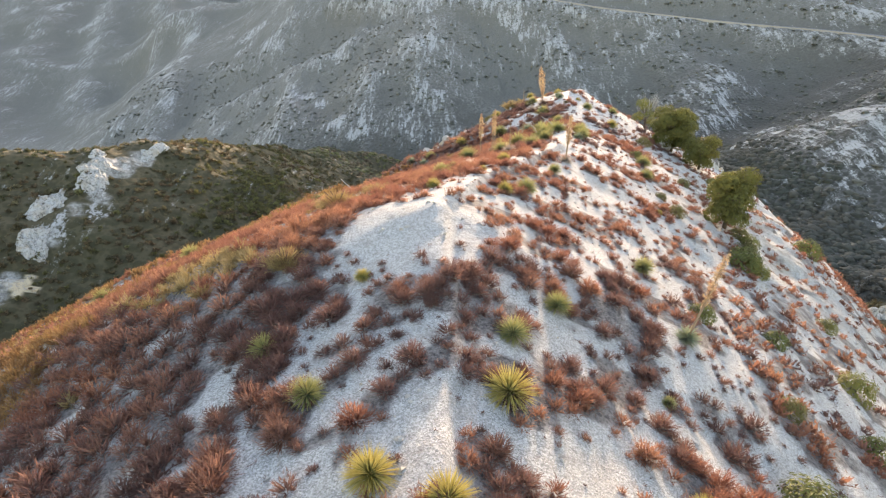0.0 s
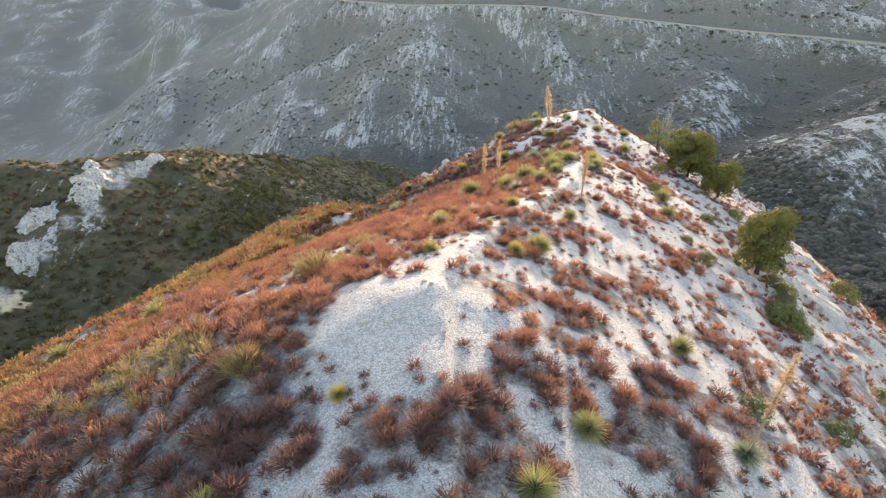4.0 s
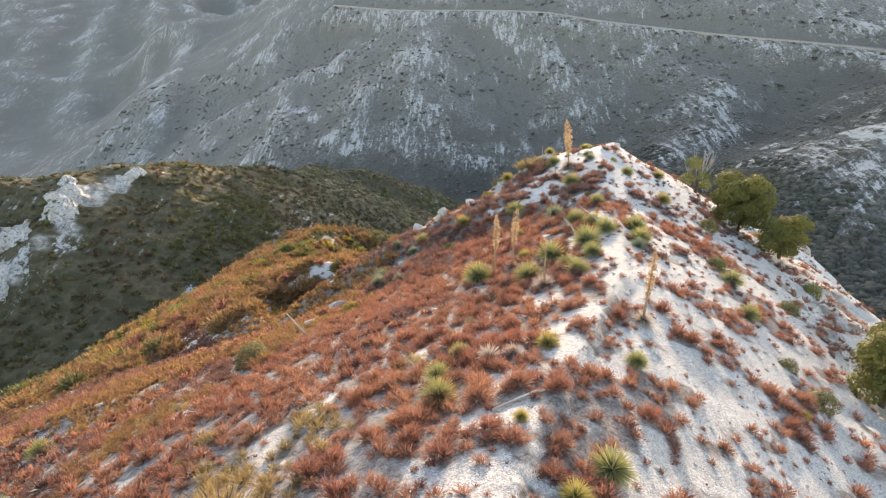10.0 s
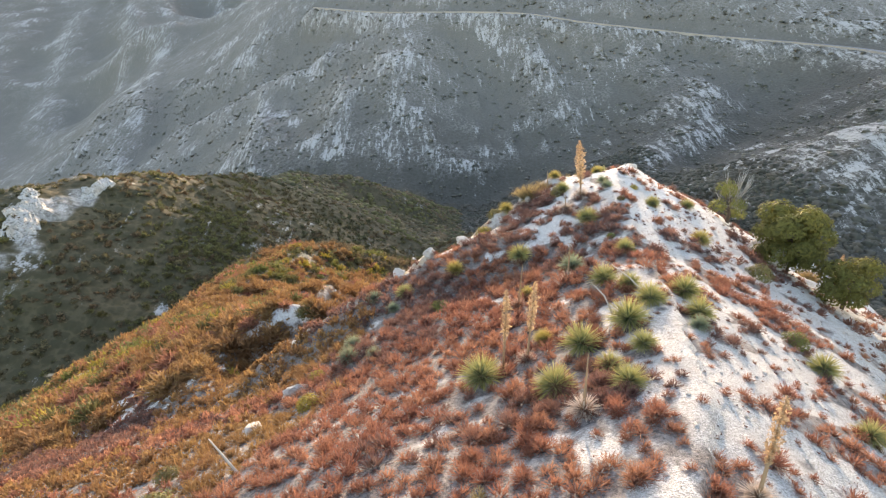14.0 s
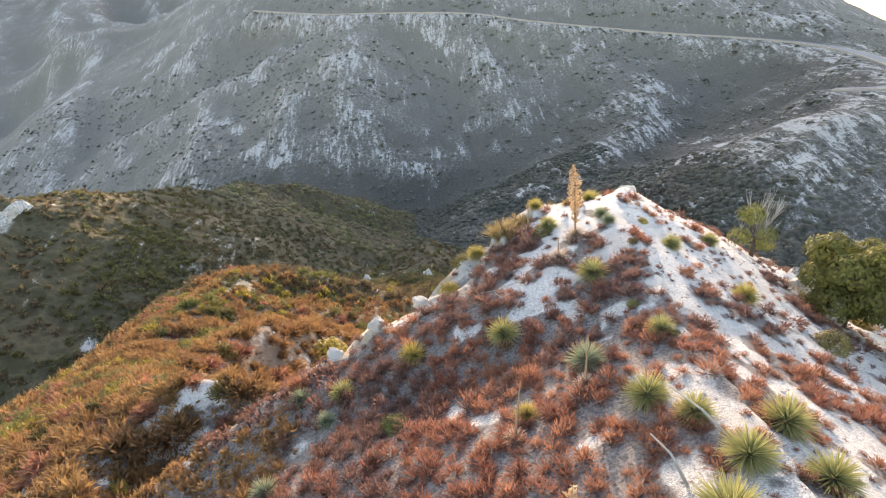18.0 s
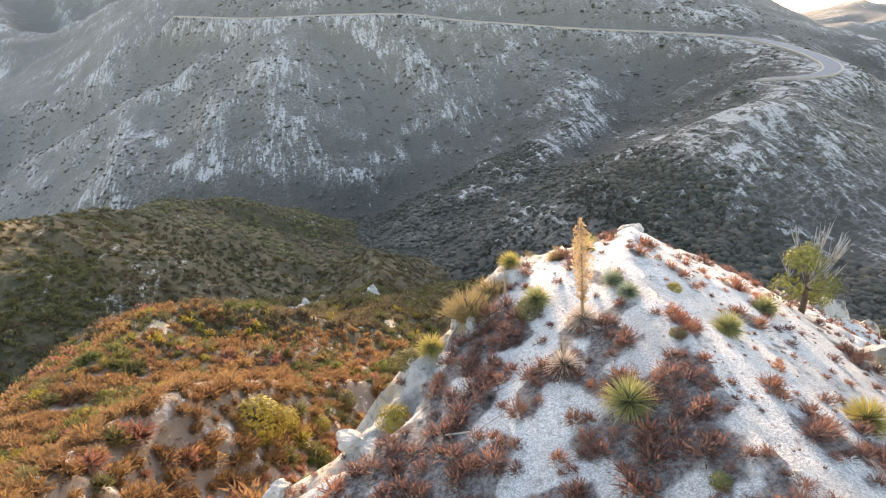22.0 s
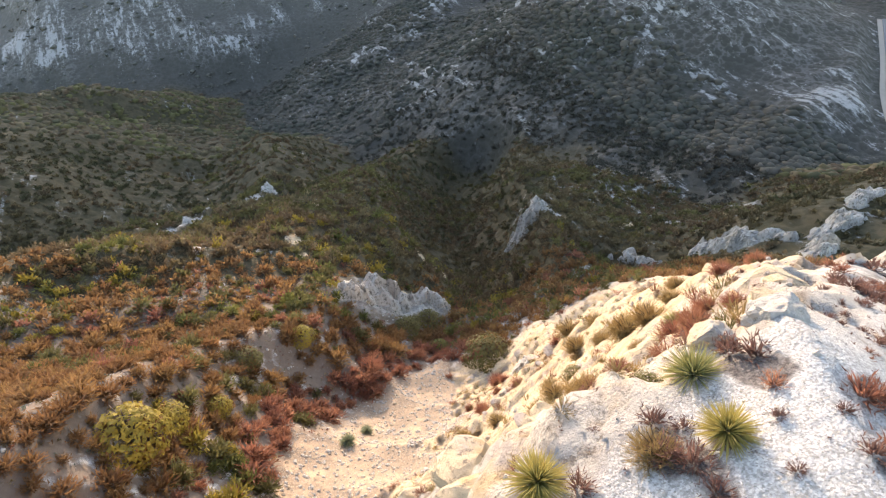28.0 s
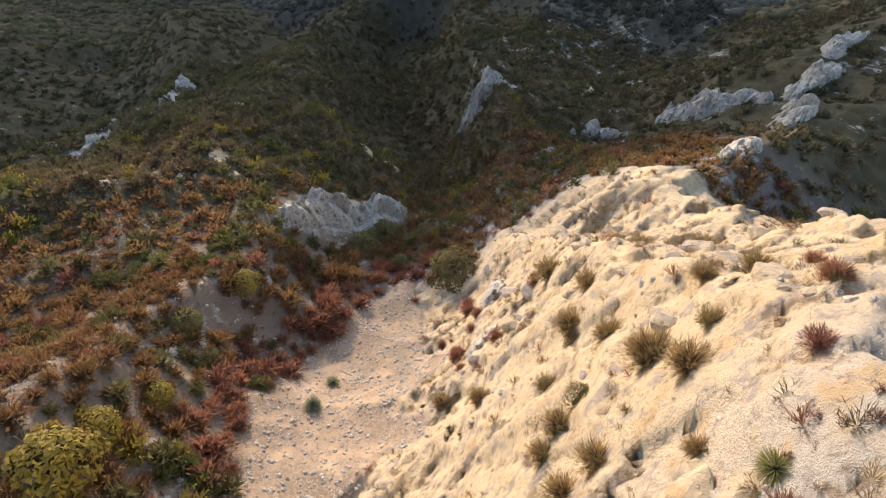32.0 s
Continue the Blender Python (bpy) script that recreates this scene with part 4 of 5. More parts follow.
gather("dry_sprouts", MAUVE, [mound(16, 240 + k, 0.16, 0.9) for k in range(5)], x[bare], y[bare], 0.035 + 0.085 * u[bare] / 0.33, np.full(bare.sum(), 0.8), 16, "tiny dry sprouts on bare granite soil", "sprouts")


def pebble(seed):
    r = np.random.default_rng(seed)
    g = (1 + 5 ** 0.5) / 2
    v = np.array([(-1, g, 0), (1, g, 0), (-1, -g, 0), (1, -g, 0), (0, -1, g), (0, 1, g), (0, -1, -g), (0, 1, -g), (g, 0, -1), (g, 0, 1), (-g, 0, -1), (-g, 0, 1)]) / 1.9
    f = np.array([(0, 11, 5), (0, 5, 1), (0, 1, 7), (0, 7, 10), (0, 10, 11), (1, 5, 9), (5, 11, 4), (11, 10, 2), (10, 7, 6), (7, 1, 8), (3, 9, 4), (3, 4, 2), (3, 2, 6), (3, 6, 8), (3, 8, 9), (4, 9, 5), (2, 4, 11), (6, 2, 10), (8, 6, 7), (9, 8, 1)])
    return v * r.uniform(0.55, 1.0, (12, 1)) * r.uniform(0.7, 1.1, 3), f


pebbles = [pebble(k) for k in range(6)]
x, y, u = spread_points(9000, -10, 22, 2, 58, 25)
w = (litter_cover(x, y) < 0.6)
gather("granite_stones", ROCK, pebbles, x[w], y[w], 0.018 + 0.11 * u[w] ** 6, np.full(w.sum(), 0.8), 26, "loose pale granite stones on the ridge", "stones", 0.0, False)
x, y, u = spread_points(17000, -4, 30, 66, 100, 27)
w = sandy(x, y) > 0.3
gather("wash_stones", ROCK, pebbles, x[w], y[w], 0.05 + 0.24 * u[w] ** 5, np.full(w.sum(), 0.7), 28, "cobbles and stones in the dry wash", "stones", 0.0, False)

# The rust and olive hillside beyond, then darker brush to the canyon floor.
hill_shapes = [mound(260, 400 + k, 0.060, 0.9) for k in range(7)]
back_shapes = [mound(66, 420 + k, 0.115, 0.9) for k in range(5)]
x, y, u = spread_points(60000, -62, 62, 46, 135, 35)
side, along = home_side(x, y)
slope_clear = (sandy(x, y) < 0.25) & (rockiness(x, y) < 0.45) & (craggy(x, y) < 0.5)
outside = (x < -42) | (y > 57) | (y > 49) & (side > 9)
nose_side = (x > 4) & (x < 44) & (y < 80) & (home_side(x, y)[0] < 30) & (x - 8 > (y - 80) * 0.75)
n = fractal(x / 8, y / 8, 4, 111)
size = 0.70 + 1.15 * np.random.default_rng(36).uniform(size=len(x)) ** 1.5
keep = slope_clear & outside & ~nose_side & (u < 1.05 + 0.6 * n) & thinned(x, y, size, 1.16)
x, y, n, size, u = x[keep], y[keep], n[keep], size[keep], u[keep]
hue = n * 0.6 + np.random.default_rng(37).uniform(size=len(x)) - 0.5
# Orange brush gives way to brown here; the shade is put into its colour.
shade = np.maximum(step(104, 128, y + 6 * n), step(-44, -58, x + 4 * n))
bank = (road_bed(x, y, SAND)[0] < road_bed(x, y, SAND)[1] * 1.2 + 3.5) & (hue < 0.22) & (shade < 0.6)
groups = [(ORANGE, (hue < 0.16) & (shade < 0.5) & ~bank, "orange"), (RUST, bank | (hue >= 0.16) & (hue < 0.23) & (shade < 0.6), "rust"), (OLIVE, (hue >= 0.23) & (hue < 0.42), "olive"), (YELLOW, (hue >= 0.42) & (hue < 0.50), "yellow"), (GREEN, hue >= 0.50, "green")]
rest = np.ones(len(x), bool)
front = (y < 104) & (x > -30) & (x < 32)
groups.append((BROWN, ~np.logical_or.reduce([g[1] for g in groups]), "brown"))
for k, (mat, w, word) in enumerate(groups):
    for near, shapes, name in ((front, hill_shapes, "hillside_brush_"), (~front, back_shapes, "hillside_far_brush_")):
        m = w & near
        if m.any():
            gather(name + word, mat, shapes, x[m], y[m], size[m], np.full(m.sum(), 0.95), 40 + k, word + " brush covering the hillside above the wash", "brush", 0.1)

# Low dry undergrowth and stones between the bushes of that hillside.
x, y, u = spread_points(15000, -34, 24, 58, 112, 61)
w = (sandy(x, y) < 0.3) & (rockiness(x, y) < 0.4) & (u < 0.55 + 0.5 * fractal(x / 2.5, y / 2.5, 3, 163)) & ~((x > 4) & (y < 80) & (x - 8 > (y - 80) * 0.75))
x, y, u = x[w], y[w], u[w]
pick = np.random.default_rng(62).uniform(size=len(x))
for mat, w, word in ((RUST, pick < 0.3, "rust-red"), (BROWN, (pick >= 0.3) & (pick < 0.62), "brown"), (STRAW, (pick >= 0.62) & (pick < 0.85), "straw"), (SAGE, pick >= 0.85, "sage-green")):
    gather("undergrowth_" + word.split("-")[0], mat, [mound(20, 270 + k, 0.17, 0.8) for k in range(5)], x[w], y[w], 0.14 + 0.30 * np.random.default_rng(63).uniform(size=w.sum()) ** 2, np.full(w.sum(), 0.85), 64, word + " low dry plants between hillside bushes", "undergrowth")
x, y, u = spread_points(4200, -30, 24, 60, 112, 65)
w = (sandy(x, y) < 0.3) & (fractal(x / 6, y / 6, 3, 165) > 0.1)
gather("hillside_stones", ROCK, pebbles, x[w], y[w], 0.05 + 0.30 * u[w] ** 5, np.full(w.sum(), 0.75), 66, "loose pale granite stones among hillside brush", "stones", 0.0, False)

# Weathered blocks and ledges standing out of the nose.
def ledge(seed):
    bm = bmesh.new()
    bmesh.ops.create_icosphere(bm, subdivisions=3, radius=1.0)
    v = np.array([q.co[:] for q in bm.verts])
    f = np.array([[q.index for q in p.verts] for p in bm.faces])
    bm.free()
    g = np.random.default_rng(seed)
    for _ in range(11):
        d = g.normal(size=3)
        d /= np.linalg.norm(d)
        v -= np.clip(v @ d - g.uniform(0.40, 0.8), 0, None)[:, None] * d * 0.95
    v *= 1 + 0.16 * np.array([noise.fractal(Vector(p), 0.9, 2.0, 4) for p in v * 2.3 + seed])[:, None]
    return v * g.uniform(0.75, 1.25, 3), f


x, y, u = spread_points(2600, 6, 44, 54, 92, 71)
n = fractal(x / 4, y / 4, 3, 173)
w = (rockiness(x, y) > 0.6) & (u < 0.07 + 0.6 * n)
gather("granite_ledges", LEDGE, [ledge(980 + k) for k in range(7)], x[w], y[w], 0.22 + 1.0 * np.random.default_rng(72).uniform(size=w.sum()) ** 3, np.full(w.sum(), 0.40), 73, "cream granite blocks and ledges on the rocky nose", "rocks", 0.08, False)

# Dry tufts in the cracks of the rocky nose.
x, y, u = spread_points(5200, 6, 48, 55, 92, 31)
n = fractal(x / 3, y / 3, 3, 161)
w = (rockiness(x, y) > 0.5) & (u < 0.34 + 0.65 * n)
x, y, u = x[w], y[w], u[w]
pick = np.random.default_rng(32).uniform(size=len(x))
for mat, w, word in ((STRAW, pick < 0.6, "straw-coloured"), (RUST, (pick >= 0.6) & (pick < 0.85), "rust-red"), (OLIVE, pick >= 0.85, "olive")):
    gather("nose_tufts_" + word.split("-")[0], mat, [tuft(44, 250 + k, 1.1, 0.020, 2, 0.25, 0.2) for k in range(4)], x[w], y[w], 0.16 + 0.42 * np.random.default_rng(34).uniform(size=w.sum()) ** 2.5, np.full(w.sum(), 0.9), 33, word + " dry tufts in rock cracks", "tufts")

mid_shapes = [dome(430 + k, 6, 2, 0.85, 0.34) for k in range(9)]
near_mid_shapes = [mound(40, 430 + k, 0.22, 0.9) for k in range(7)]
x, y, u = (np.concatenate(q) for q in zip(spread_points(60000, -150, 150, 60, 420, 45), spread_points(50000, -90, 140, 100, 270, 48)))
n = fractal(x / 16, y / 16, 4, 121)
size = 0.85 + 1.2 * np.random.default_rng(46).uniform(size=len(x)) ** 2
inner = (x > -62) & (x < 62) & (y < 135)
open_ground = discs(x, y, SCREE_MID) + (road_bed(x, y, ROAD_LOW)[0] < 18) + (road_bed(x, y, TRAIL)[0] < 2.5)
keep = ~inner & (u < 0.9 + 0.7 * n) & (open_ground < 0.4) & (craggy(x, y) < 0.5) & thinned(x, y, size, np.where((y < 270) & (y > 100) & (x > -90) & (x < 140), 1.3, 1.8))
x, y, n, size = x[keep], y[keep], n[keep], size[keep]
hue = fractal(x / 30, y / 30, 3, 131) + 0.6 * (np.random.default_rng(47).uniform(size=len(x)) - 0.5)
closer = (y < 260) & (x > -150) & (x < 120)
hue = hue + 0.32 * (np.abs(x - 4 - 0.6 * (y - 140)) < 26) * (y > 112) * (y < 182)
hue = hue + 9 * (canyon_wall(x, y) > 0.5)
for k, (mat, w, word) in enumerate([(DARK, hue < -0.10, "dark green"), (BROWN, (hue >= -0.10) & (hue < 0.28), "brown"), (OLIVE, (hue >= 0.28) & (hue < 5), "olive"), (WALL, hue >= 5, "grey-green")]):
    gather("canyon_brush_" + word.split()[0].split("-")[0], mat, near_mid_shapes, x[w & closer], y[w & closer], size[w & closer], np.full((w & closer).sum(), 0.9), 50 + k, word + " chaparral on the near canyon hills", "chaparral", 0.2)
    gather("distant_brush_" + word.split()[0].split("-")[0], mat, mid_shapes, x[w & ~closer], y[w & ~closer], size[w & ~closer], np.full((w & ~closer).sum(), 0.9), 53 + k, word + " chaparral on the canyon hills", "chaparral", 0.25, True)

far_shapes = [dome(460 + k, 4, 2, 0.8, 0.35) for k in range(6)]
x, y, u = spread_points(44000, -420, 430, 200, 860, 55)
n = fractal(x / 40, y / 40, 4, 141)
size = 0.7 + 1.7 * np.random.default_rng(56).uniform(size=len(x)) ** 3
inner = (np.abs(x) < 150) & (y < 420)
open_ground = discs(x, y, SCREE_FAR) + discs(x, y, SCREE_MID) + (road_bed(x, y, ROAD_UP)[0] < 9) + (road_bed(x, y, TRAIL)[0] < 3)
keep = ~inner & (u < 0.50 + 0.75 * n) & (open_ground < 0.6)
x, y, size = x[keep], y[keep], size[keep]
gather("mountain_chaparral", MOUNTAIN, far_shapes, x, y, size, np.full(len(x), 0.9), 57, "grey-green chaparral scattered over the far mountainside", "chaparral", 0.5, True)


# ---- yuccas ----
def rosette(n, seed, droop=0.0, slim=1.0):
    """A ball of stiff pointed leaves one metre in radius; the second list says how far along its leaf each corner lies."""
    r = np.random.default_rng(seed)
    k = np.arange(n) + 0.5
    up = 1 - (1.28 + droop) * k / n
    a = k * 2.39996 + r.normal(0, 0.12, n)
    flat = np.sqrt(np.clip(1 - up ** 2, 0, 1))
    d = np.stack([flat * np.cos(a), flat * np.sin(a), up], -1) + r.normal(0, 0.05, (n, 3))
    d /= np.linalg.norm(d, axis=1)[:, None]
    length = r.uniform(0.82, 1.08, n)[:, None]
    across = np.cross(d, (0, 0, 1.0)) + r.normal(0, 0.03, (n, 3))
    across /= np.linalg.norm(across, axis=1)[:, None] + 1e-6
    lift = np.cross(across, d)
    c = np.array([0, 0, 0.30])
    sag = np.array([0, 0, -1.0]) * (0.10 + 0.25 * droop) * (1 - np.abs(up))[:, None]
    w = 0.034 * slim
    base, mid, end = c + d * 0.08, c + d * length * 0.5 + sag * 0.25, c + d * length + sag
    v = np.stack([base - across * w, base + across * w, mid - across * w * 1.15 + lift * 0.012, mid + across * w * 1.15 + lift * 0.012, mid - lift * 0.012, end], 1).reshape(-1, 3)
    o = (np.arange(n) * 6)[:, None, None]
    f = (np.array([(0, 1, 4), (0, 4, 2), (1, 3, 4), (2, 4, 5), (4, 3, 5)])[None] + o).reshape(-1, 3)
    return v, f, np.tile([0, 0, 0.5, 0.5, 0.45, 1.0], n)


leaf_meshes = {}


def leaves_mesh(mat, k, dead):
    if (mat.name, k) not in leaf_meshes:
        v, f, along = rosette(270, 500 + k, 0.5 if dead else 0.0, 0.50 if dead else 0.56)
        me = mesh_from("leaves", v, f, mat)
        me.attributes.new("along", "FLOAT", "POINT").data.foreach_set("value", along.astype(np.float32))
        leaf_meshes[mat.name, k] = me
    return leaf_meshes[mat.name, k]


def rod(points, radii, mat, name="rod", sides=7):
    """A tapered round stem through the points."""
    p = np.array(points, float)
    ang = np.arange(sides) * 2 * np.pi / sides
    rings = []
    for i, c in enumerate(p):
        d = p[min(i + 1, len(p) - 1)] - p[max(i - 1, 0)]
        d /= np.linalg.norm(d)
        a = np.cross(d, (0.31, 0.95, 0.1))
        a /= np.linalg.norm(a)
        b = np.cross(d, a)
        rings.append(c + radii[i] * (np.cos(ang)[:, None] * a + np.sin(ang)[:, None] * b))
    v = np.concatenate(rings + [p[:1], p[-1:]])
    f, m = [], len(p)
    for i in range(m - 1):
        for s in range(sides):
            a, b = i * sides + s, i * sides + (s + 1) % sides
            f += [(a, b, b + sides), (a, b + sides, a + sides)]
    for s in range(sides):
        f += [(m * sides, (s + 1) % sides, s), (m * sides + 1, (m - 1) * sides + s, (m - 1) * sides + (s + 1) % sides)]
    return mesh_from(name, v, f, mat, True)


def seed_head(height, start, girth, seed, lean, n=420):
    """The dry panicle: short branches with hanging seed pods."""
    r = np.random.default_rng(seed)
    t = r.beta(1.3, 1.5, n)
    z = height * (start + (1 - start) * t)
    a = r.uniform(0, 2 * np.pi, n)
    reach = girth * np.sin(np.pi * np.clip(t * 0.92 + 0.06, 0, 1)) ** 0.7 * r.uniform(0.25, 1, n)
    c = np.stack([lean[0] * z / height + reach * np.cos(a), lean[1] * z / height + reach * np.sin(a), z + 0.3 * reach], -1)
    p, q = r.normal(0, 0.030, (n, 3)), r.normal(0, 0.030, (n, 3))
    v = [np.stack([c - p, c + p, c + q], 1)]
    root = np.stack([lean[0] * z / height, lean[1] * z / height, z - 0.1 * reach], -1)[::3]
    s = np.cross(c[::3] - root, r.normal(size=root.shape))
    s *= 0.006 / (np.linalg.norm(s, axis=1)[:, None] + 1e-6)
    v.append(np.stack([root - s, root + s, c[::3]], 1))
    v = np.concatenate(v).reshape(-1, 3)
    return mesh_from("seed_head", v, np.arange(len(v)).reshape(-1, 3), SEED)


def yucca(x, y, r, mat, label, n, dead=False, stalk=None, lean=(0, 0), head=True, group="yuccas on the ridge", plume=None):
    root = new("yucca")
    root.location = (x, y, lie(x, y) - 0.04 * r)
    root.rotation_euler = (0, 0, n * 1.7)
    leaves = part("leaves", leaves_mesh(mat, n % 5, dead), root)
    leaves.scale = (r, r, r * (0.92 if not dead else 0.8))
    if not dead:
        skirt = part("dry_skirt", leaves_mesh(YUCCA_DEAD, 5, True), root, "dry straw-coloured lower leaves")
        skirt.scale, skirt.location = (r * 0.72, r * 0.72, r * 0.42), (0, 0, -0.02)
    if stalk:
        root.rotation_euler = (0, 0, 0)
        z = np.linspace(0, stalk, 7)
        pts = [(lean[0] * k / stalk, lean[1] * k / stalk, k) for k in z]
        part("stalk", rod(pts, np.linspace(0.045, 0.012, 7), STALK, "stalk"), root, "tall dry flower stalk")
        if head:
            part("seed_head", seed_head(stalk, *(plume or (0.38, 0.15)), 600 + n, lean, 1100 if plume else 420), root, "dry orange-tan seed head")
    return tagged(root, label, "yucca", group)


# Plan of the living yuccas: (x, y, radius).
GREEN_YUCCAS = [(-2.4, 9.4, .36), (1.8, 11.4, .38), (-3.8, 11.4, .35), (5.7, 11.5, .19), (3.2, 13.4, .36), (7.2, 18.4, .38), (3.4, 21.4, .41), (0.2, 23.7, .42), (-10.9, 24.3, .5), (0.2, 24.9, .34), (5.3, 25.7, .3),
                (0.8, 26.2, .28), (-16.7, 26.5, .55), (-13.3, 29.2, .46), (11.7, 31.9, .41), (5.2, 32.0, .45), (3.6, 32.7, .54), (5.1, 33.1, .38), (6.2, 33.8, .39), (1.9, 34.3, .6), (4.8, 34.7, .58), (12.6, 35.1, .49)]
CREST_YUCCAS = [(6.4, 35.5, .62), (8.9, 36.2, .49), (7.5, 36.7, .5), (9.2, 37.9, .55), (7.4, 38.4, .42), (6.9, 39.5, .53), (8.6, 42.3, .41), (4.8, 45.1, .53), (-0.5, 45.5, .42), (12.1, 48.5, .40), (14.7, 50.1, .39), (8.1, 51.4, .42),
                (11.2, 54.6, .42), (16.8, 59.7, .38), (8.2, 46.5, .52)]
GOLD_YUCCAS = [(1.5, 9.3, .48), (0.3, 6.5, .40), (-0.9, 7.0, .40), (5.2, 8.3, .27), (-1.8, 13.4, .21), (-0.1, 19.6, .25), (2.5, 20.5, .3), (1.8, 22.3, .16), (3.0, 25.9, .3), (4.0, 36.0, .33), (4.4, 40.7, .33), (13.4, 45.5, .48), (1.9, 45.9, .46),
               (5.1, 51.7, .42), (8.3, 54.2, .37), (10.6, 53.5, .36)]
SAGE_YUCCAS = [(8.5, 35.3, .31), (-1.6, 40.2, .32), (-2.7, 40.9, .45), (6.4, 42.0, .51), (-2.6, 42.1, .45), (-1.0, 44.5, .32), (-2.0, 46.3, .39), (10.1, 50.0, .31), (10.1, 50.8, .31), (9.8, 82.6, .7), (12.0, 85.3, .6)]
n = 0
for plan, mat, label in ((GREEN_YUCCAS, YUCCA_GREEN, "spiky green yucca rosette with yellow leaf tips"), (CREST_YUCCAS, YUCCA_GREEN, "spiky green yucca rosette with yellow leaf tips"),
                         (GOLD_YUCCAS, YUCCA_GOLD, "golden-green yucca rosette on bare granite soil"), (SAGE_YUCCAS, YUCCA_SAGE, "blue-grey yucca rosette on the slope")):
    for px, py, pr in plan:
        n += 1
        yucca(px, py, pr * 1.32, mat, label, n)
yucca(7.3, 14.5, .46, YUCCA_SAGE, "grey-green yucca with a tall leaning seed stalk", 90, False, 2.6, (0.9, 0.5))
DEAD_YUCCAS = [(1.5, 25.5, .47, 0), (2.1, 25.6, .36, 0), (6.3, 28.2, .45, 2.3), (3.9, 31.2, .55, 1.6), (3.3, 34.9, .43, 2.6), (2.6, 34.8, .30, 2.6), (3.9, 39.9, .39, 1.7), (7.6, 48.4, .58, 0.9), (8.7, 49.7, .62, 3.1), (7.4, 52.0, .18, 1.3), (20.5, 45.4, .3, 2.4), (6.0, 41.0, .4, 1.5)]
for k, (px, py, pr, tall) in enumerate(DEAD_YUCCAS):
    full = tall > 2
    yucca(px, py, pr, YUCCA_DEAD, "dead straw-coloured yucca with a dry seed stalk" if tall else "dead pale grey yucca rosette without stalk", 100 + k, True, tall or None, (0.05 * (-1) ** k, 0.06) if k != 8 else (-0.55, -0.5), full, "dead yuccas", (0.22, 0.27) if k == 8 else None)
yucca(5.8, 48.5, .3, YUCCA_BLACK, "withered dark grey yucca rosette", 120, True, None, (0, 0), True, "dead yuccas")


# ---- larger bushes and trees ----
def twigs(n, seed, r, h):
    g = np.random.default_rng(seed)
    out = []
    for _ in range(n):
        a, l = g.uniform(0, 6.28), g.uniform(0.2, 0.8)
        out.append([(0, 0, -0.05), (0.4 * l * r * math.cos(a), 0.4 * l * r * math.sin(a), 0.45 * h), (l * r * math.cos(a + 0.3), l * r * math.sin(a + 0.3), 0.85 * h)])
    return out


def joined_rods(lines, thick, mat, name):
    vs, fs, count = [], [], 0
    for line in lines:
        me = rod(line, np.linspace(thick, thick * 0.3, len(line)), mat, name, 5)
        v = np.empty(len(me.vertices) * 3, np.float32)
        me.vertices.foreach_get("co", v)
        f = np.empty(len(me.loops), np.int32)
        me.loops.foreach_get("vertex_index", f)
        vs.append(v.reshape(-1, 3))
        fs.append(f.reshape(-1, 3) + count)
        count += len(me.vertices)
        bpy.data.meshes.remove(me)
    return mesh_from(name, np.concatenate(vs), np.concatenate(fs), mat, True)


bush_meshes = {}


def bush(x, y, r, mat, label, n, tall=0.95, airy=False):
    root = new("bush")
    root.location = (x, y, lie(x, y) - 0.03)
    root.rotation_euler = (0, 0, n * 2.1)
    key = (mat.name, n % 3, airy)
    if key not in bush_meshes:
        bush_meshes[key] = shaped("foliage", tuft(420, 700 + n % 3, 1.15, 0.009, 4, 0.20, 0.15) if airy else clump(1500, 710 + n % 3, 0.070, 1.0), mat)
        bush_meshes[key, 1] = joined_rods(twigs(9, 720 + n % 3, 0.9, 0.9), 0.03, BARK, "woody_base")
    leaf = part("foliage", bush_meshes[key], root)
    stems = part("woody_base", bush_meshes[key, 1], root, "thin dark woody stems")
    leaf.scale = (r, r, r * tall)
    stems.scale = (r, r, r * tall)
    return tagged(root, label, "bush", "bushes")


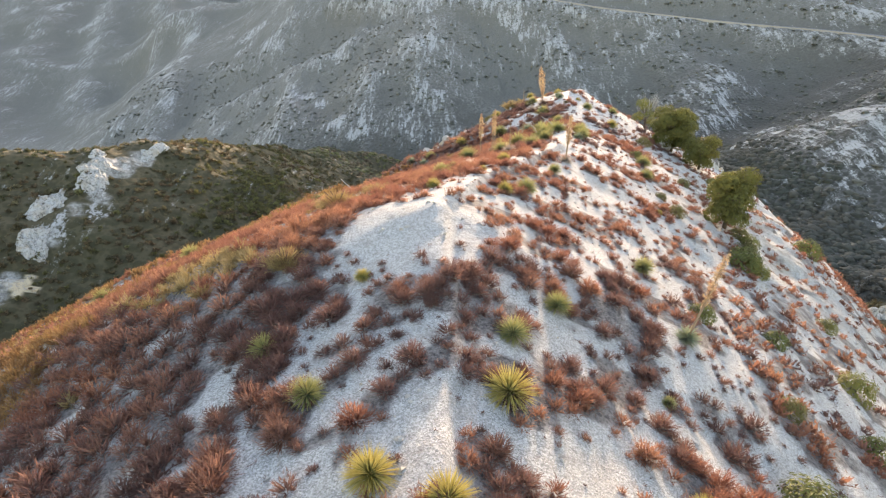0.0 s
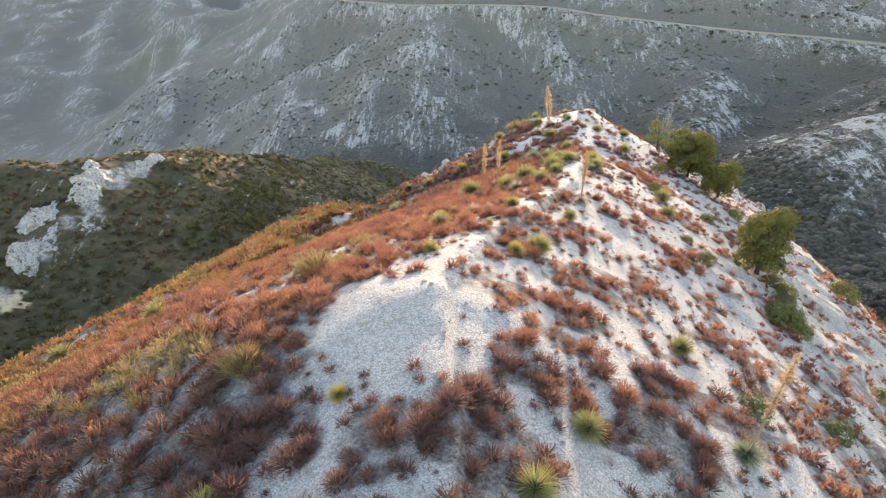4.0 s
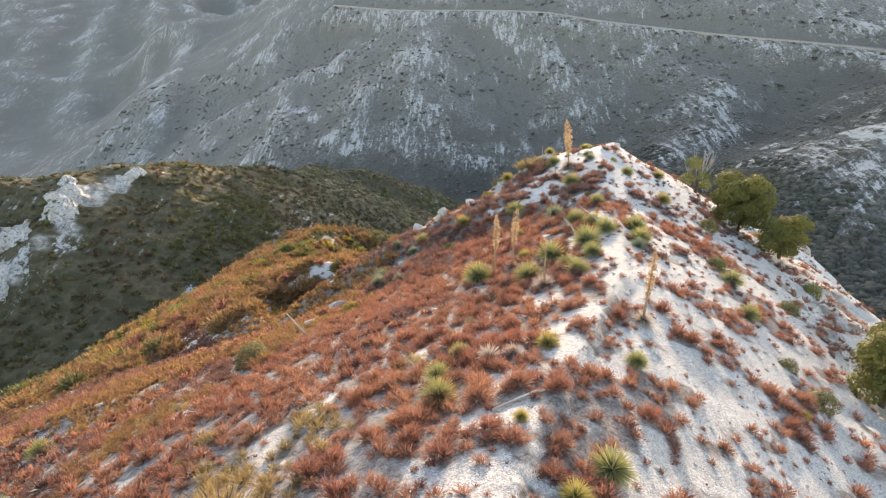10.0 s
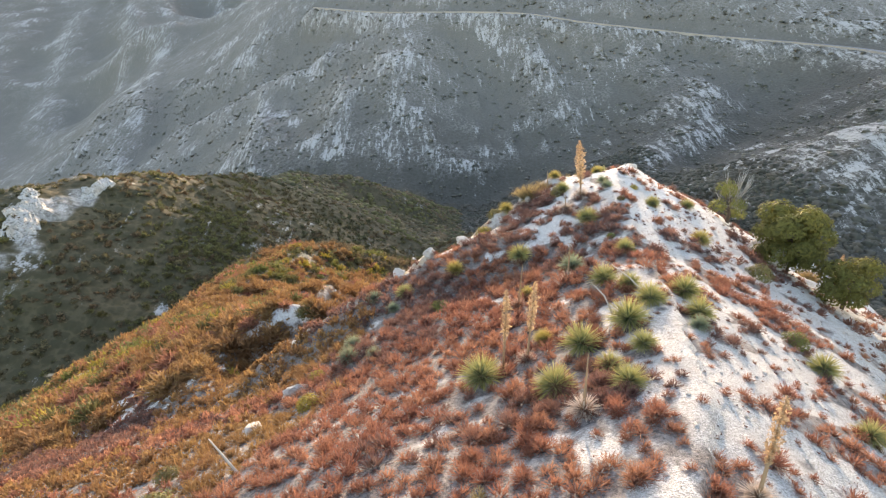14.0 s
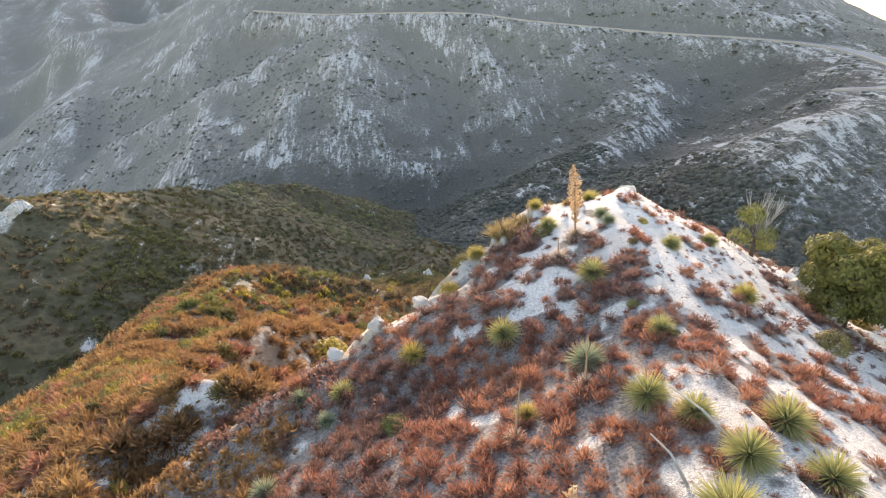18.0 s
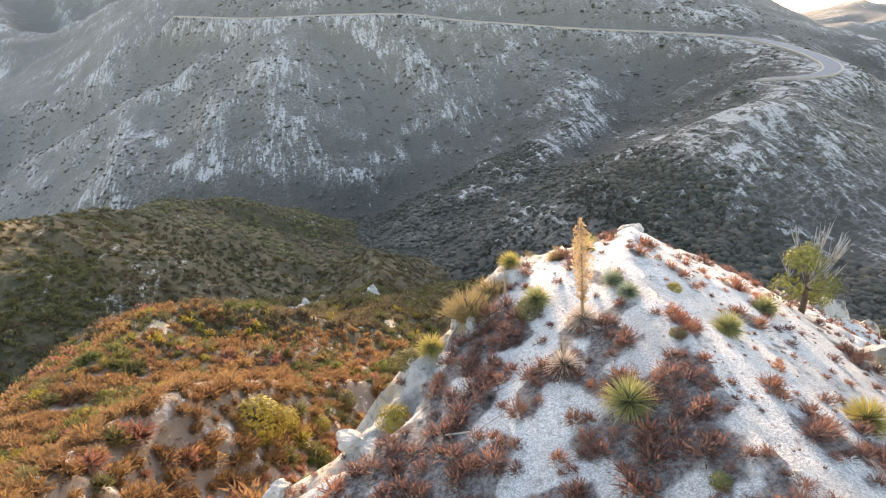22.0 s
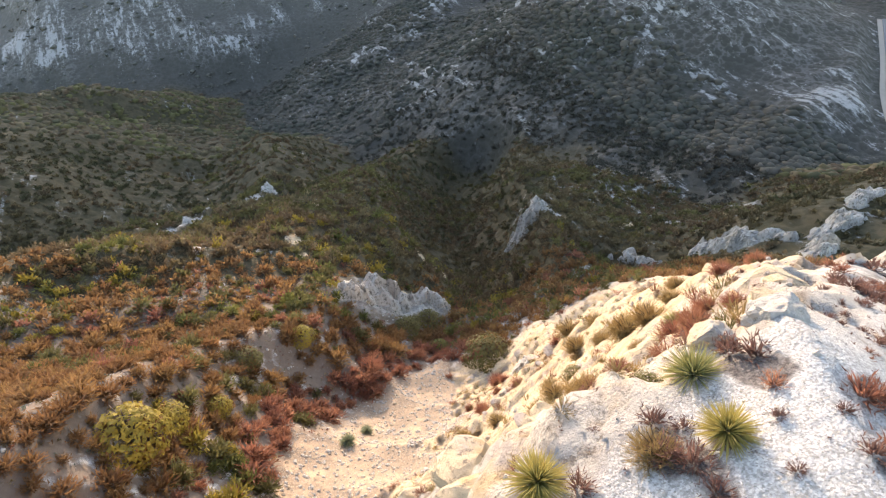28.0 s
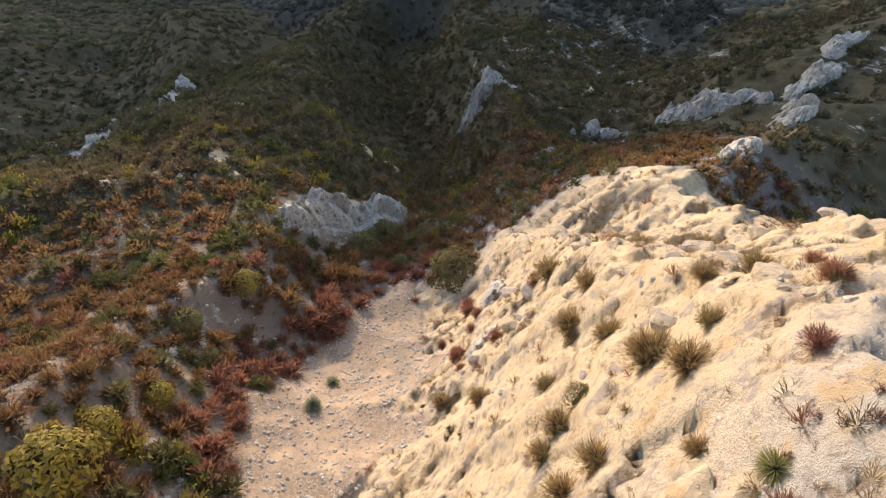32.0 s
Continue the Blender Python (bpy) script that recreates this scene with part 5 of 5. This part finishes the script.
BUSHES = {
    "rust": (RUST, True, "rust-red twiggy bush on the rocky slope", [(-2.1, 47.2, .6), (-2.3, 50.0, .85), (13.3, 56.5, .3), (20, 61, .5), (24, 62.5, .6), (27, 64, .5), (22, 76, .7), (21, 79.5, .8), (24.5, 82, .7), (26, 86, 1.0), (15.3, 57.9, .55), (15.2, 94.4, 1.5), (16.0, 59.0, .5), (16.1, 58.3, .45), (14.1, 56.9, .4), (14.0, 58.7, .45), (14.0, 57.5, .4), (14.3, 61.3, .35), (19.3, 59.0, .4), (14.9, 56.8, .35), (20.6, 79.2, .7), (26.7, 77.8, .8), (25.4, 84.9, .9), (21.4, 82.9, .6), (23.2, 81, .6), (19.5, 76.5, .5)]),
    "olive": (OLIVE, False, "olive-brown leafy bush on the slope", [(10.1, 13.4, .47), (11.9, 27.5, .51), (11.6, 29.0, .34), (-6.5, 31.6, .73), (12.3, 32.6, .25), (-7.4, 34.3, .43), (15.2, 34.9, .49), (15.4, 43.6, .62), (10.2, 47.9, .2), (7.8, 51.2, .46), (4.5, 51.9, .45),
                                                    (4.9, 55.0, .4), (10.9, 55.1, .32), (18.5, 65.8, .53), (28.3, 92.4, 2.7), (22.5, 103.5, 1.9), (26.5, 106.0, 2.1), (24.0, 105.2, 1.3), (3.9, 93.9, 1.5), (16.1, 29.0, .6), (15.8, 27.4, .6)]),
    "green": (GREEN, False, "bright green leafy bush on the slope", [(8.6, 9.8, .85), (13.2, 13.6, .59), (8.8, 16.9, .5), (15.1, 17.3, .76), (12.1, 17.8, .5), (17.3, 22.4, .5), (14.5, 25.2, .95), (22.9, 33.3, 1.0), (12.6, 36.6, .46), (19.1, 39.2, .54), (8.9, 42.0, .15), (1.1, 42.8, .45),
                                                                    (8.6, 44.1, .21), (25.4, 99.6, 1.5), (15.2, 25.7, .55), (15.4, 25.1, .5), (16.3, 28.2, .6)]),
    "yellow": (YELLOW, False, "yellow-green rounded bush among dry brush", [(10.6, 26.4, .21), (-3.7, 37.4, .49), (-3.9, 40.5, .39), (3.7, 49.8, .46), (-5.9, 50.2, .58), (11.7, 50.3, .23), (-6.4, 52.4, .47), (0.2, 53.7, .59), (-4.0, 81.5, 2.7), (-2.0, 84.0, 1.5), (1.0, 86.4, 1.2), (9.3, 97.7, 1.5)]),
    "straw": (STRAW, True, "pale straw-coloured twiggy bush on granite", [(-4.1, 14.9, .67), (-3.6, 20.6, .85), (21.3, 48.4, .67), (6.5, 52.5, .95), (7.4, 53.2, .7), (9.8, 53.8, .4), (17.2, 61.1, .47), (22, 70, 1.0), (25, 72, .9), (19, 68, .7), (28, 66, .8), (31, 70, .9), (24, 66, .6), (18, 72, .8), (33, 75, 1.0), (37, 80, 1.1), (15.2, 63.0, .8), (20.1, 64.7, .95), (21.6, 67.5, .8), (17.0, 75.1, .8), (26.9, 77.0, 1.2), (20.3, 64.7, 1.0), (19.6, 63.2, .9), (16.4, 63.0, .75), (14.8, 60.6, .7), (17.2, 65.4, .8), (16.1, 64.9, .7), (21.4, 63.9, .6)]),
}
for word, (mat, airy, label, plan) in BUSHES.items():
    for px, py, pr in plan:
        n += 1
        bush(px, py, pr * 1.1, mat, label, n, 0.95, airy)


def tree(name, x, y, h, r, mat, label, seed, trunk=0.35, leaves=4200, shape=1.0, lobes=9, dead=0):
    g = np.random.default_rng(seed)
    root = new(name)
    root.location = (x, y, lie(x, y) - 0.1)
    top = np.array([g.normal(0, 0.1 * r), g.normal(0, 0.1 * r), h * 0.75])
    part("trunk", rod([(0, 0, -0.2), top * 0.3 + (0.05 * r, 0, 0), top * 0.65, top], [0.055 * h * trunk + 0.05, 0.045 * h * trunk + 0.03, 0.04, 0.015], BARK, "trunk"), root, "dark rough-barked trunk")
    centres = []
    for k in range(lobes):
        a = k * 2.4 + g.uniform(0, 0.6)
        z = h * (0.10 + 0.68 * (k + 0.5) / lobes)
        out = r * 0.62 * math.sqrt(max(0.08, 1 - ((z / h - 0.5) / 0.52) ** 2)) * g.uniform(0.7, 1.1)
        centres.append(np.array([out * math.cos(a), out * math.sin(a), z]))
        part("limb", rod([top * (0.25 + 0.5 * k / lobes), centres[-1] * 0.6 + top * 0.15, centres[-1]], [0.05, 0.03, 0.012], BARK, "limb", 5), root)
    v = []
    for k, c in enumerate(centres):
        q, _ = clump(leaves // lobes, seed + 10 + k, 0.105, 0.95)
        v.append(q * (r * g.uniform(0.48, 0.62)) * (1, 1, shape) + c)
    v = np.concatenate(v)
    part("crown", mesh_from("crown", v, np.arange(len(v)).reshape(-1, 3), mat), root)
    if dead:
        lines = []
        for k in range(dead):
            a, z = g.uniform(0, 6.28), h * g.uniform(0.5, 1.0)
            e = np.array([r * 0.8 * math.cos(a), r * 0.8 * math.sin(a), z + 0.35])
            lines += [[top * 0.5, e * 0.6 + (0, 0, 0.1), e]] + [[e * 0.7, e + g.normal(0, 0.16, 3)] for _ in range(5)]
        part("deadwood", joined_rods(lines, 0.012, DEADWOOD, "deadwood"), root, "pinkish bare dead branches")
    return tagged(root, label, "tree", "trees on the right flank")


tree("tree", 15.4, 29.3, 3.6, 1.35, LEAF, "olive-green scrub oak leaning from the steep flank", 801, 0.4, 9500, 1.0, 14)
tree("tree", 18.9, 46.9, 3.9, 1.75, LEAF, "round dense olive-green scrub oak", 821, 0.4, 12000, 0.95, 16)
tree("tree", 20.2, 44.2, 2.9, 1.3, LEAF, "ragged yellow-green scrub oak behind a yucca stalk", 841, 0.4, 7000, 1.0, 11)
tree("pine_tree", 18.3, 52.2, 2.9, 1.1, GREEN, "half-dead young pine with green and bare pinkish branches", 861, 0.5, 1700, 1.2, 5, 16)


# ---- rocks, dead wood ----
def boulder(name, x, y, size, seed, label, lift=0.3, turn=0.0, group=""):
    bm = bmesh.new()
    bmesh.ops.create_icosphere(bm, subdivisions=4, radius=1.0)
    v = np.array([q.co[:] for q in bm.verts])
    g = np.random.default_rng(seed)
    for _ in range(16):
        d = g.normal(size=3)
        d /= np.linalg.norm(d)
        over = v @ d - g.uniform(0.45, 0.85)
        v -= np.clip(over, 0, None)[:, None] * d * 0.92
    for k, (freq, amp) in enumerate(((1.7, 0.16), (4.0, 0.07), (9.0, 0.03))):
        q = v * freq + seed * 3.7
        v *= 1 + amp * np.array([noise.ridged_multi_fractal(Vector(p), 1.0, 2.0, 3, 1.0, 2.0) - 1.0 for p in q])[:, None]
    for q, p in zip(bm.verts, v):
        q.co = p
    me = bpy.data.meshes.new(name)
    bm.to_mesh(me)
    bm.free()
    me.materials.append(ROCK)
    ob = new(name, me)
    ob.matrix_basis = Matrix.Translation((x, y, lie(x, y) + lift * size[2])) @ Matrix.Rotation(turn, 4, "Z") @ Matrix.Diagonal((*size, 1))
    return tagged(ob, label, "rock", group)


ROCKS = [(12.95, 54.7, .6, .5, .45), (12.1, 55.2, .5, .4, .3), (2.6, 49.8, .5, .35, .3), (0.7, 48.7, .45, .35, .3), (-0.9, 48.3, .55, .4, .3), (6.2, 52.6, .45, .4, .4), (5.4, 51.3, .6, .3, .3), (3.1, 49.4, .6, .35, .3), (6.4, 52.0, .5, .3, .35), (-12.8, 62.4, .9, .6, .5),
         (-4.6, 39.6, .6, .35, .35), (-5.4, 36.2, .7, .5, .4), (-34, 73, 1.2, .9, .8), (-11.9, 66.4, .8, .5, .5), (19.3, 49.7, 1.1, .8, 1.0), (18.1, 46.8, 1.2, .7, .9), (-14.3, 64.3, .6, .5, .4)]
for k, (px, py, *size) in enumerate(ROCKS):
    boulder("boulder", px, py, size, 900 + k, "weathered pale granite boulder on the ridge", -0.3 if k == 0 else 0.1, k * 1.3, "granite boulders")


def outcrop(x, y, half, wide, turn, tall, seed, res=0.35, lean=0.0, label="pale fractured granite crag standing out of brush"):
    """A crag: a rock mass over the slope with fluted, stepped faces and a ragged outline that sinks into the ground."""
    u, v = np.meshgrid(np.arange(-1.5 * half, 1.5 * half + res, res), np.arange(-1.6 * wide, 1.6 * wide + res, res))
    c, s = math.cos(turn), math.sin(turn)
    px, py = x + u * c - v * s, y + u * s + v * c
    n = fractal(px / (0.55 * wide + 1), py / (0.55 * wide + 1), 4, seed)
    d = np.hypot(u / half, v / wide) + 0.55 * n
    mask = step(1.05, 0.55, d)
    wx, wy = px + 0.8 * fractal(px / 1.7, py / 1.7, 3, seed + 5), py + 0.8 * fractal(px / 1.7 + 7, py / 1.7, 3, seed + 9)
    size = 1.0 + 0.30 * tall
    level, gap = cells(wx / size, wy / (size * 0.8), seed + 11)
    flutes = fractal(px / (0.5 * size), py / (0.5 * size), 4, seed + 13, True)
    rise = mask * tall * (0.10 + 0.55 * np.clip(1.15 - d, 0, 1) + 0.50 * (level - 0.3) + 0.10 * flutes + 0.10 * fractal(px / 0.9, py / 0.9, 2, seed + 17)) - 0.25 * tall * np.exp(-gap * 9) * mask
    z = ground_height(px, py) + rise - 0.5 * (1 - mask) - 0.12
    base = lie(x, y)
    keep = mask > 0.02
    quad = (keep[:-1, :-1] | keep[1:, :-1] | keep[:-1, 1:] | keep[1:, 1:]).ravel()
    k = (np.arange(u.shape[0] - 1)[:, None] * u.shape[1] + np.arange(u.shape[1] - 1)).ravel()[quad]
    m = u.shape[1]
    out = lean * rise
    verts = np.stack([px - x + out * s, py - y - out * c, z - base], -1).reshape(-1, 3)
    ob = new("crag", mesh_from("crag", verts, np.stack([k, k + 1, k + m + 1, k + m], -1), CRAG))
    ob.location = (x, y, base)
    return tagged(ob, label, "rock", "granite crags")


# Centre, half length, half width, turn, height.
CRAGS = [(22, 109.2, 5.6, 2.4, 0.35, 3.2), (29.3, 111.6, 4.0, 2.2, 0.5, 3.2), (17.0, 107.0, 3.2, 1.6, 0.3, 2.0), (60, 134, 4.6, 4.4, -1.0, 6.0),
         (0, 141, 2.2, 1.2, 1.1, 1.1), (7, 156, 2.4, 1.2, 1.1, 1.0), (15.2, 170, 3.4, 1.6, 1.0, 1.8),
         (28.4, 60.3, 1.7, 1.1, 0.2, 1.5), (33.5, 61.5, 1.7, 1.1, 0.3, 1.6), (4.5, 88.5, 1.3, 0.9, 0.3, 0.7), (2.5, 91, 1.2, 0.8, 0.1, 0.6), (-3, 93, 1.4, 1.0, 0.5, 0.7), (22, 78, 1.6, 1.2, 0.5, 1.2), (27.5, 84.5, 2.0, 1.2, 0.6, 1.3),
         (78, 101, 8.5, 3.0, -1.2, 3.2), (75.5, 89, 6.5, 2.6, 0.2, 2.8), (86, 93, 5.0, 2.4, 0.0, 2.2), (68, 112, 5.0, 2.2, -0.9, 2.2), (95, 96, 5, 2.2, 0.1, 2.0), (60, 85.5, 4.0, 1.8, 0.1, 1.8)]
for k, row in enumerate(CRAGS):
    outcrop(*row, 950 + 20 * k, 0.28 if row[1] < 100 else 0.4, 0.1)
# The tall pale cliffs of the hill across the side valley.
for k, row in enumerate([(-98.5, 165, 12.5, 5.0, 1.86, 1.5), (-89.5, 184, 7.5, 2.6, 1.2, 1.0), (-104, 150, 7.0, 4.2, 1.4, 1.6), (-101, 137, 6.5, 4.2, 1.8, 1.8), (-106, 122, 7.5, 5.0, 1.9, 2.0)]):
    outcrop(*row, 1500 + 20 * k, 0.55, 0.2, "tall pale granite cliff on the brushy hill")


def stick(points, thick, label):
    pts = [(px, py, lie(px, py) + up) for px, py, up in points]
    base = Vector(pts[0])
    ob = new("dead_stalk", rod([Vector(p) - base for p in pts], np.linspace(thick, thick * 0.45, len(pts)), DEADWOOD, "dead_stalk"))
    ob.location = base
    return tagged(ob, label, "dead wood", "fallen stalks")


stick([(1.3, 22.7, .05), (2.2, 23.2, .10), (3.2, 23.9, .05)], 0.035, "bleached fallen stalk lying on granite soil")
stick([(-4.6, 32.5, 0.0), (-5.2, 33.0, .7), (-5.6, 33.3, 1.2)], 0.04, "bleached dead stalk standing among red shrubs")
stick([(6.3, 36.6, 0.0), (6.1, 37.0, .55), (5.8, 37.3, 1.0)], 0.035, "bleached leaning dead stalk among yuccas")
stick([(7.6, 37.3, 0.0), (7.2, 37.9, .6), (6.7, 38.4, 1.1)], 0.035, "bleached leaning dead stalk among yuccas")
stick([(-3.4, 41.8, .05), (-2.2, 41.2, .15), (-1.2, 40.8, .05)], 0.03, "dry fallen branch on the dark slope")
stick([(4.6, 48.0, .05), (5.2, 47.6, .12), (5.9, 47.8, .05)], 0.025, "twisted grey root lying on the slope")
stick([(5.2, 51.0, .1), (5.7, 51.9, .15), (6.3, 52.6, .2)], 0.05, "bleached log lying along the rock rim")


# ---- the car in the turnout ----
def car(x, y, z, turn):
    root = new("car")
    root.matrix_basis = Matrix.Translation((x, y, z)) @ Matrix.Rotation(turn, 4, "Z")
    paint, glass, rubber = make_plain("white_car_paint", (0.72, 0.72, 0.71), (0.66, 0.66, 0.65), 2.0, 0.3), make_plain("car_glass", (0.02, 0.025, 0.03), (0.03, 0.03, 0.035), 2.0, 0.1), make_plain("tyre_rubber", (0.02, 0.02, 0.02), (0.03, 0.03, 0.03), 9.0)

    def loft(name, rows, mat, label=""):
        # rows: half width, y from the middle, lower and upper height
        v = [p for w, yy, lo, hi in rows for p in ((-w, yy, lo), (w, yy, lo), (w * 0.94, yy, hi), (-w * 0.94, yy, hi))]
        f = []
        for a in range(0, 4 * len(rows) - 4, 4):
            f += [(a + s, a + (s + 1) % 4, a + 4 + (s + 1) % 4, a + 4 + s) for s in range(4)]
        f += [(3, 2, 1, 0), tuple(range(len(v) - 4, len(v)))]
        return part(name, mesh_from(name, v, f, mat), root, label)
    loft("body", [(.78, -2.2, .45, .75), (.88, -2.0, .32, .92), (.90, -.9, .28, .98), (.90, 1.0, .28, .98), (.88, 1.9, .32, .85), (.76, 2.2, .45, .70)], paint, "white painted body")
    loft("cabin", [(.74, -1.6, .95, 1.0), (.70, -1.0, .95, 1.42), (.70, .3, .95, 1.44), (.74, 1.1, .95, 1.0)], glass, "dark window glass")
    loft("roof", [(.62, -1.0, 1.42, 1.46), (.64, -.4, 1.43, 1.49), (.62, .3, 1.42, 1.46)], paint, "white roof panel")
    for sx in (-0.82, 0.82):
        for sy in (-1.35, 1.35):
            a = np.arange(16) * np.pi / 8
            v = np.concatenate([np.stack([np.full(16, sx + o), sy + 0.33 * np.cos(a), 0.33 + 0.33 * np.sin(a)], -1) for o in (-.1, .1)])
            f = [(k, (k + 1) % 16, 16 + (k + 1) % 16, 16 + k) for k in range(16)] + [(0, k, k + 1, k + 1) for k in range(1, 1)]
            w = part("wheel", mesh_from("wheel", v, f, rubber), root)
            hub = np.stack([np.full(16, sx + (0.09 if sx > 0 else -0.09)), sy + 0.2 * np.cos(a), 0.33 + 0.2 * np.sin(a)], -1)
            part("hubcap", mesh_from("hubcap", np.concatenate([hub, [(sx + (0.1 if sx > 0 else -0.1), sy, 0.33)]]), [(k, (k + 1) % 16, 16) for k in range(16)], paint), w, "pale wheel cap")
    return tagged(root, "white saloon car parked on the turnout", "car")


car(168.5, 126.0, -67.4, 0.35)
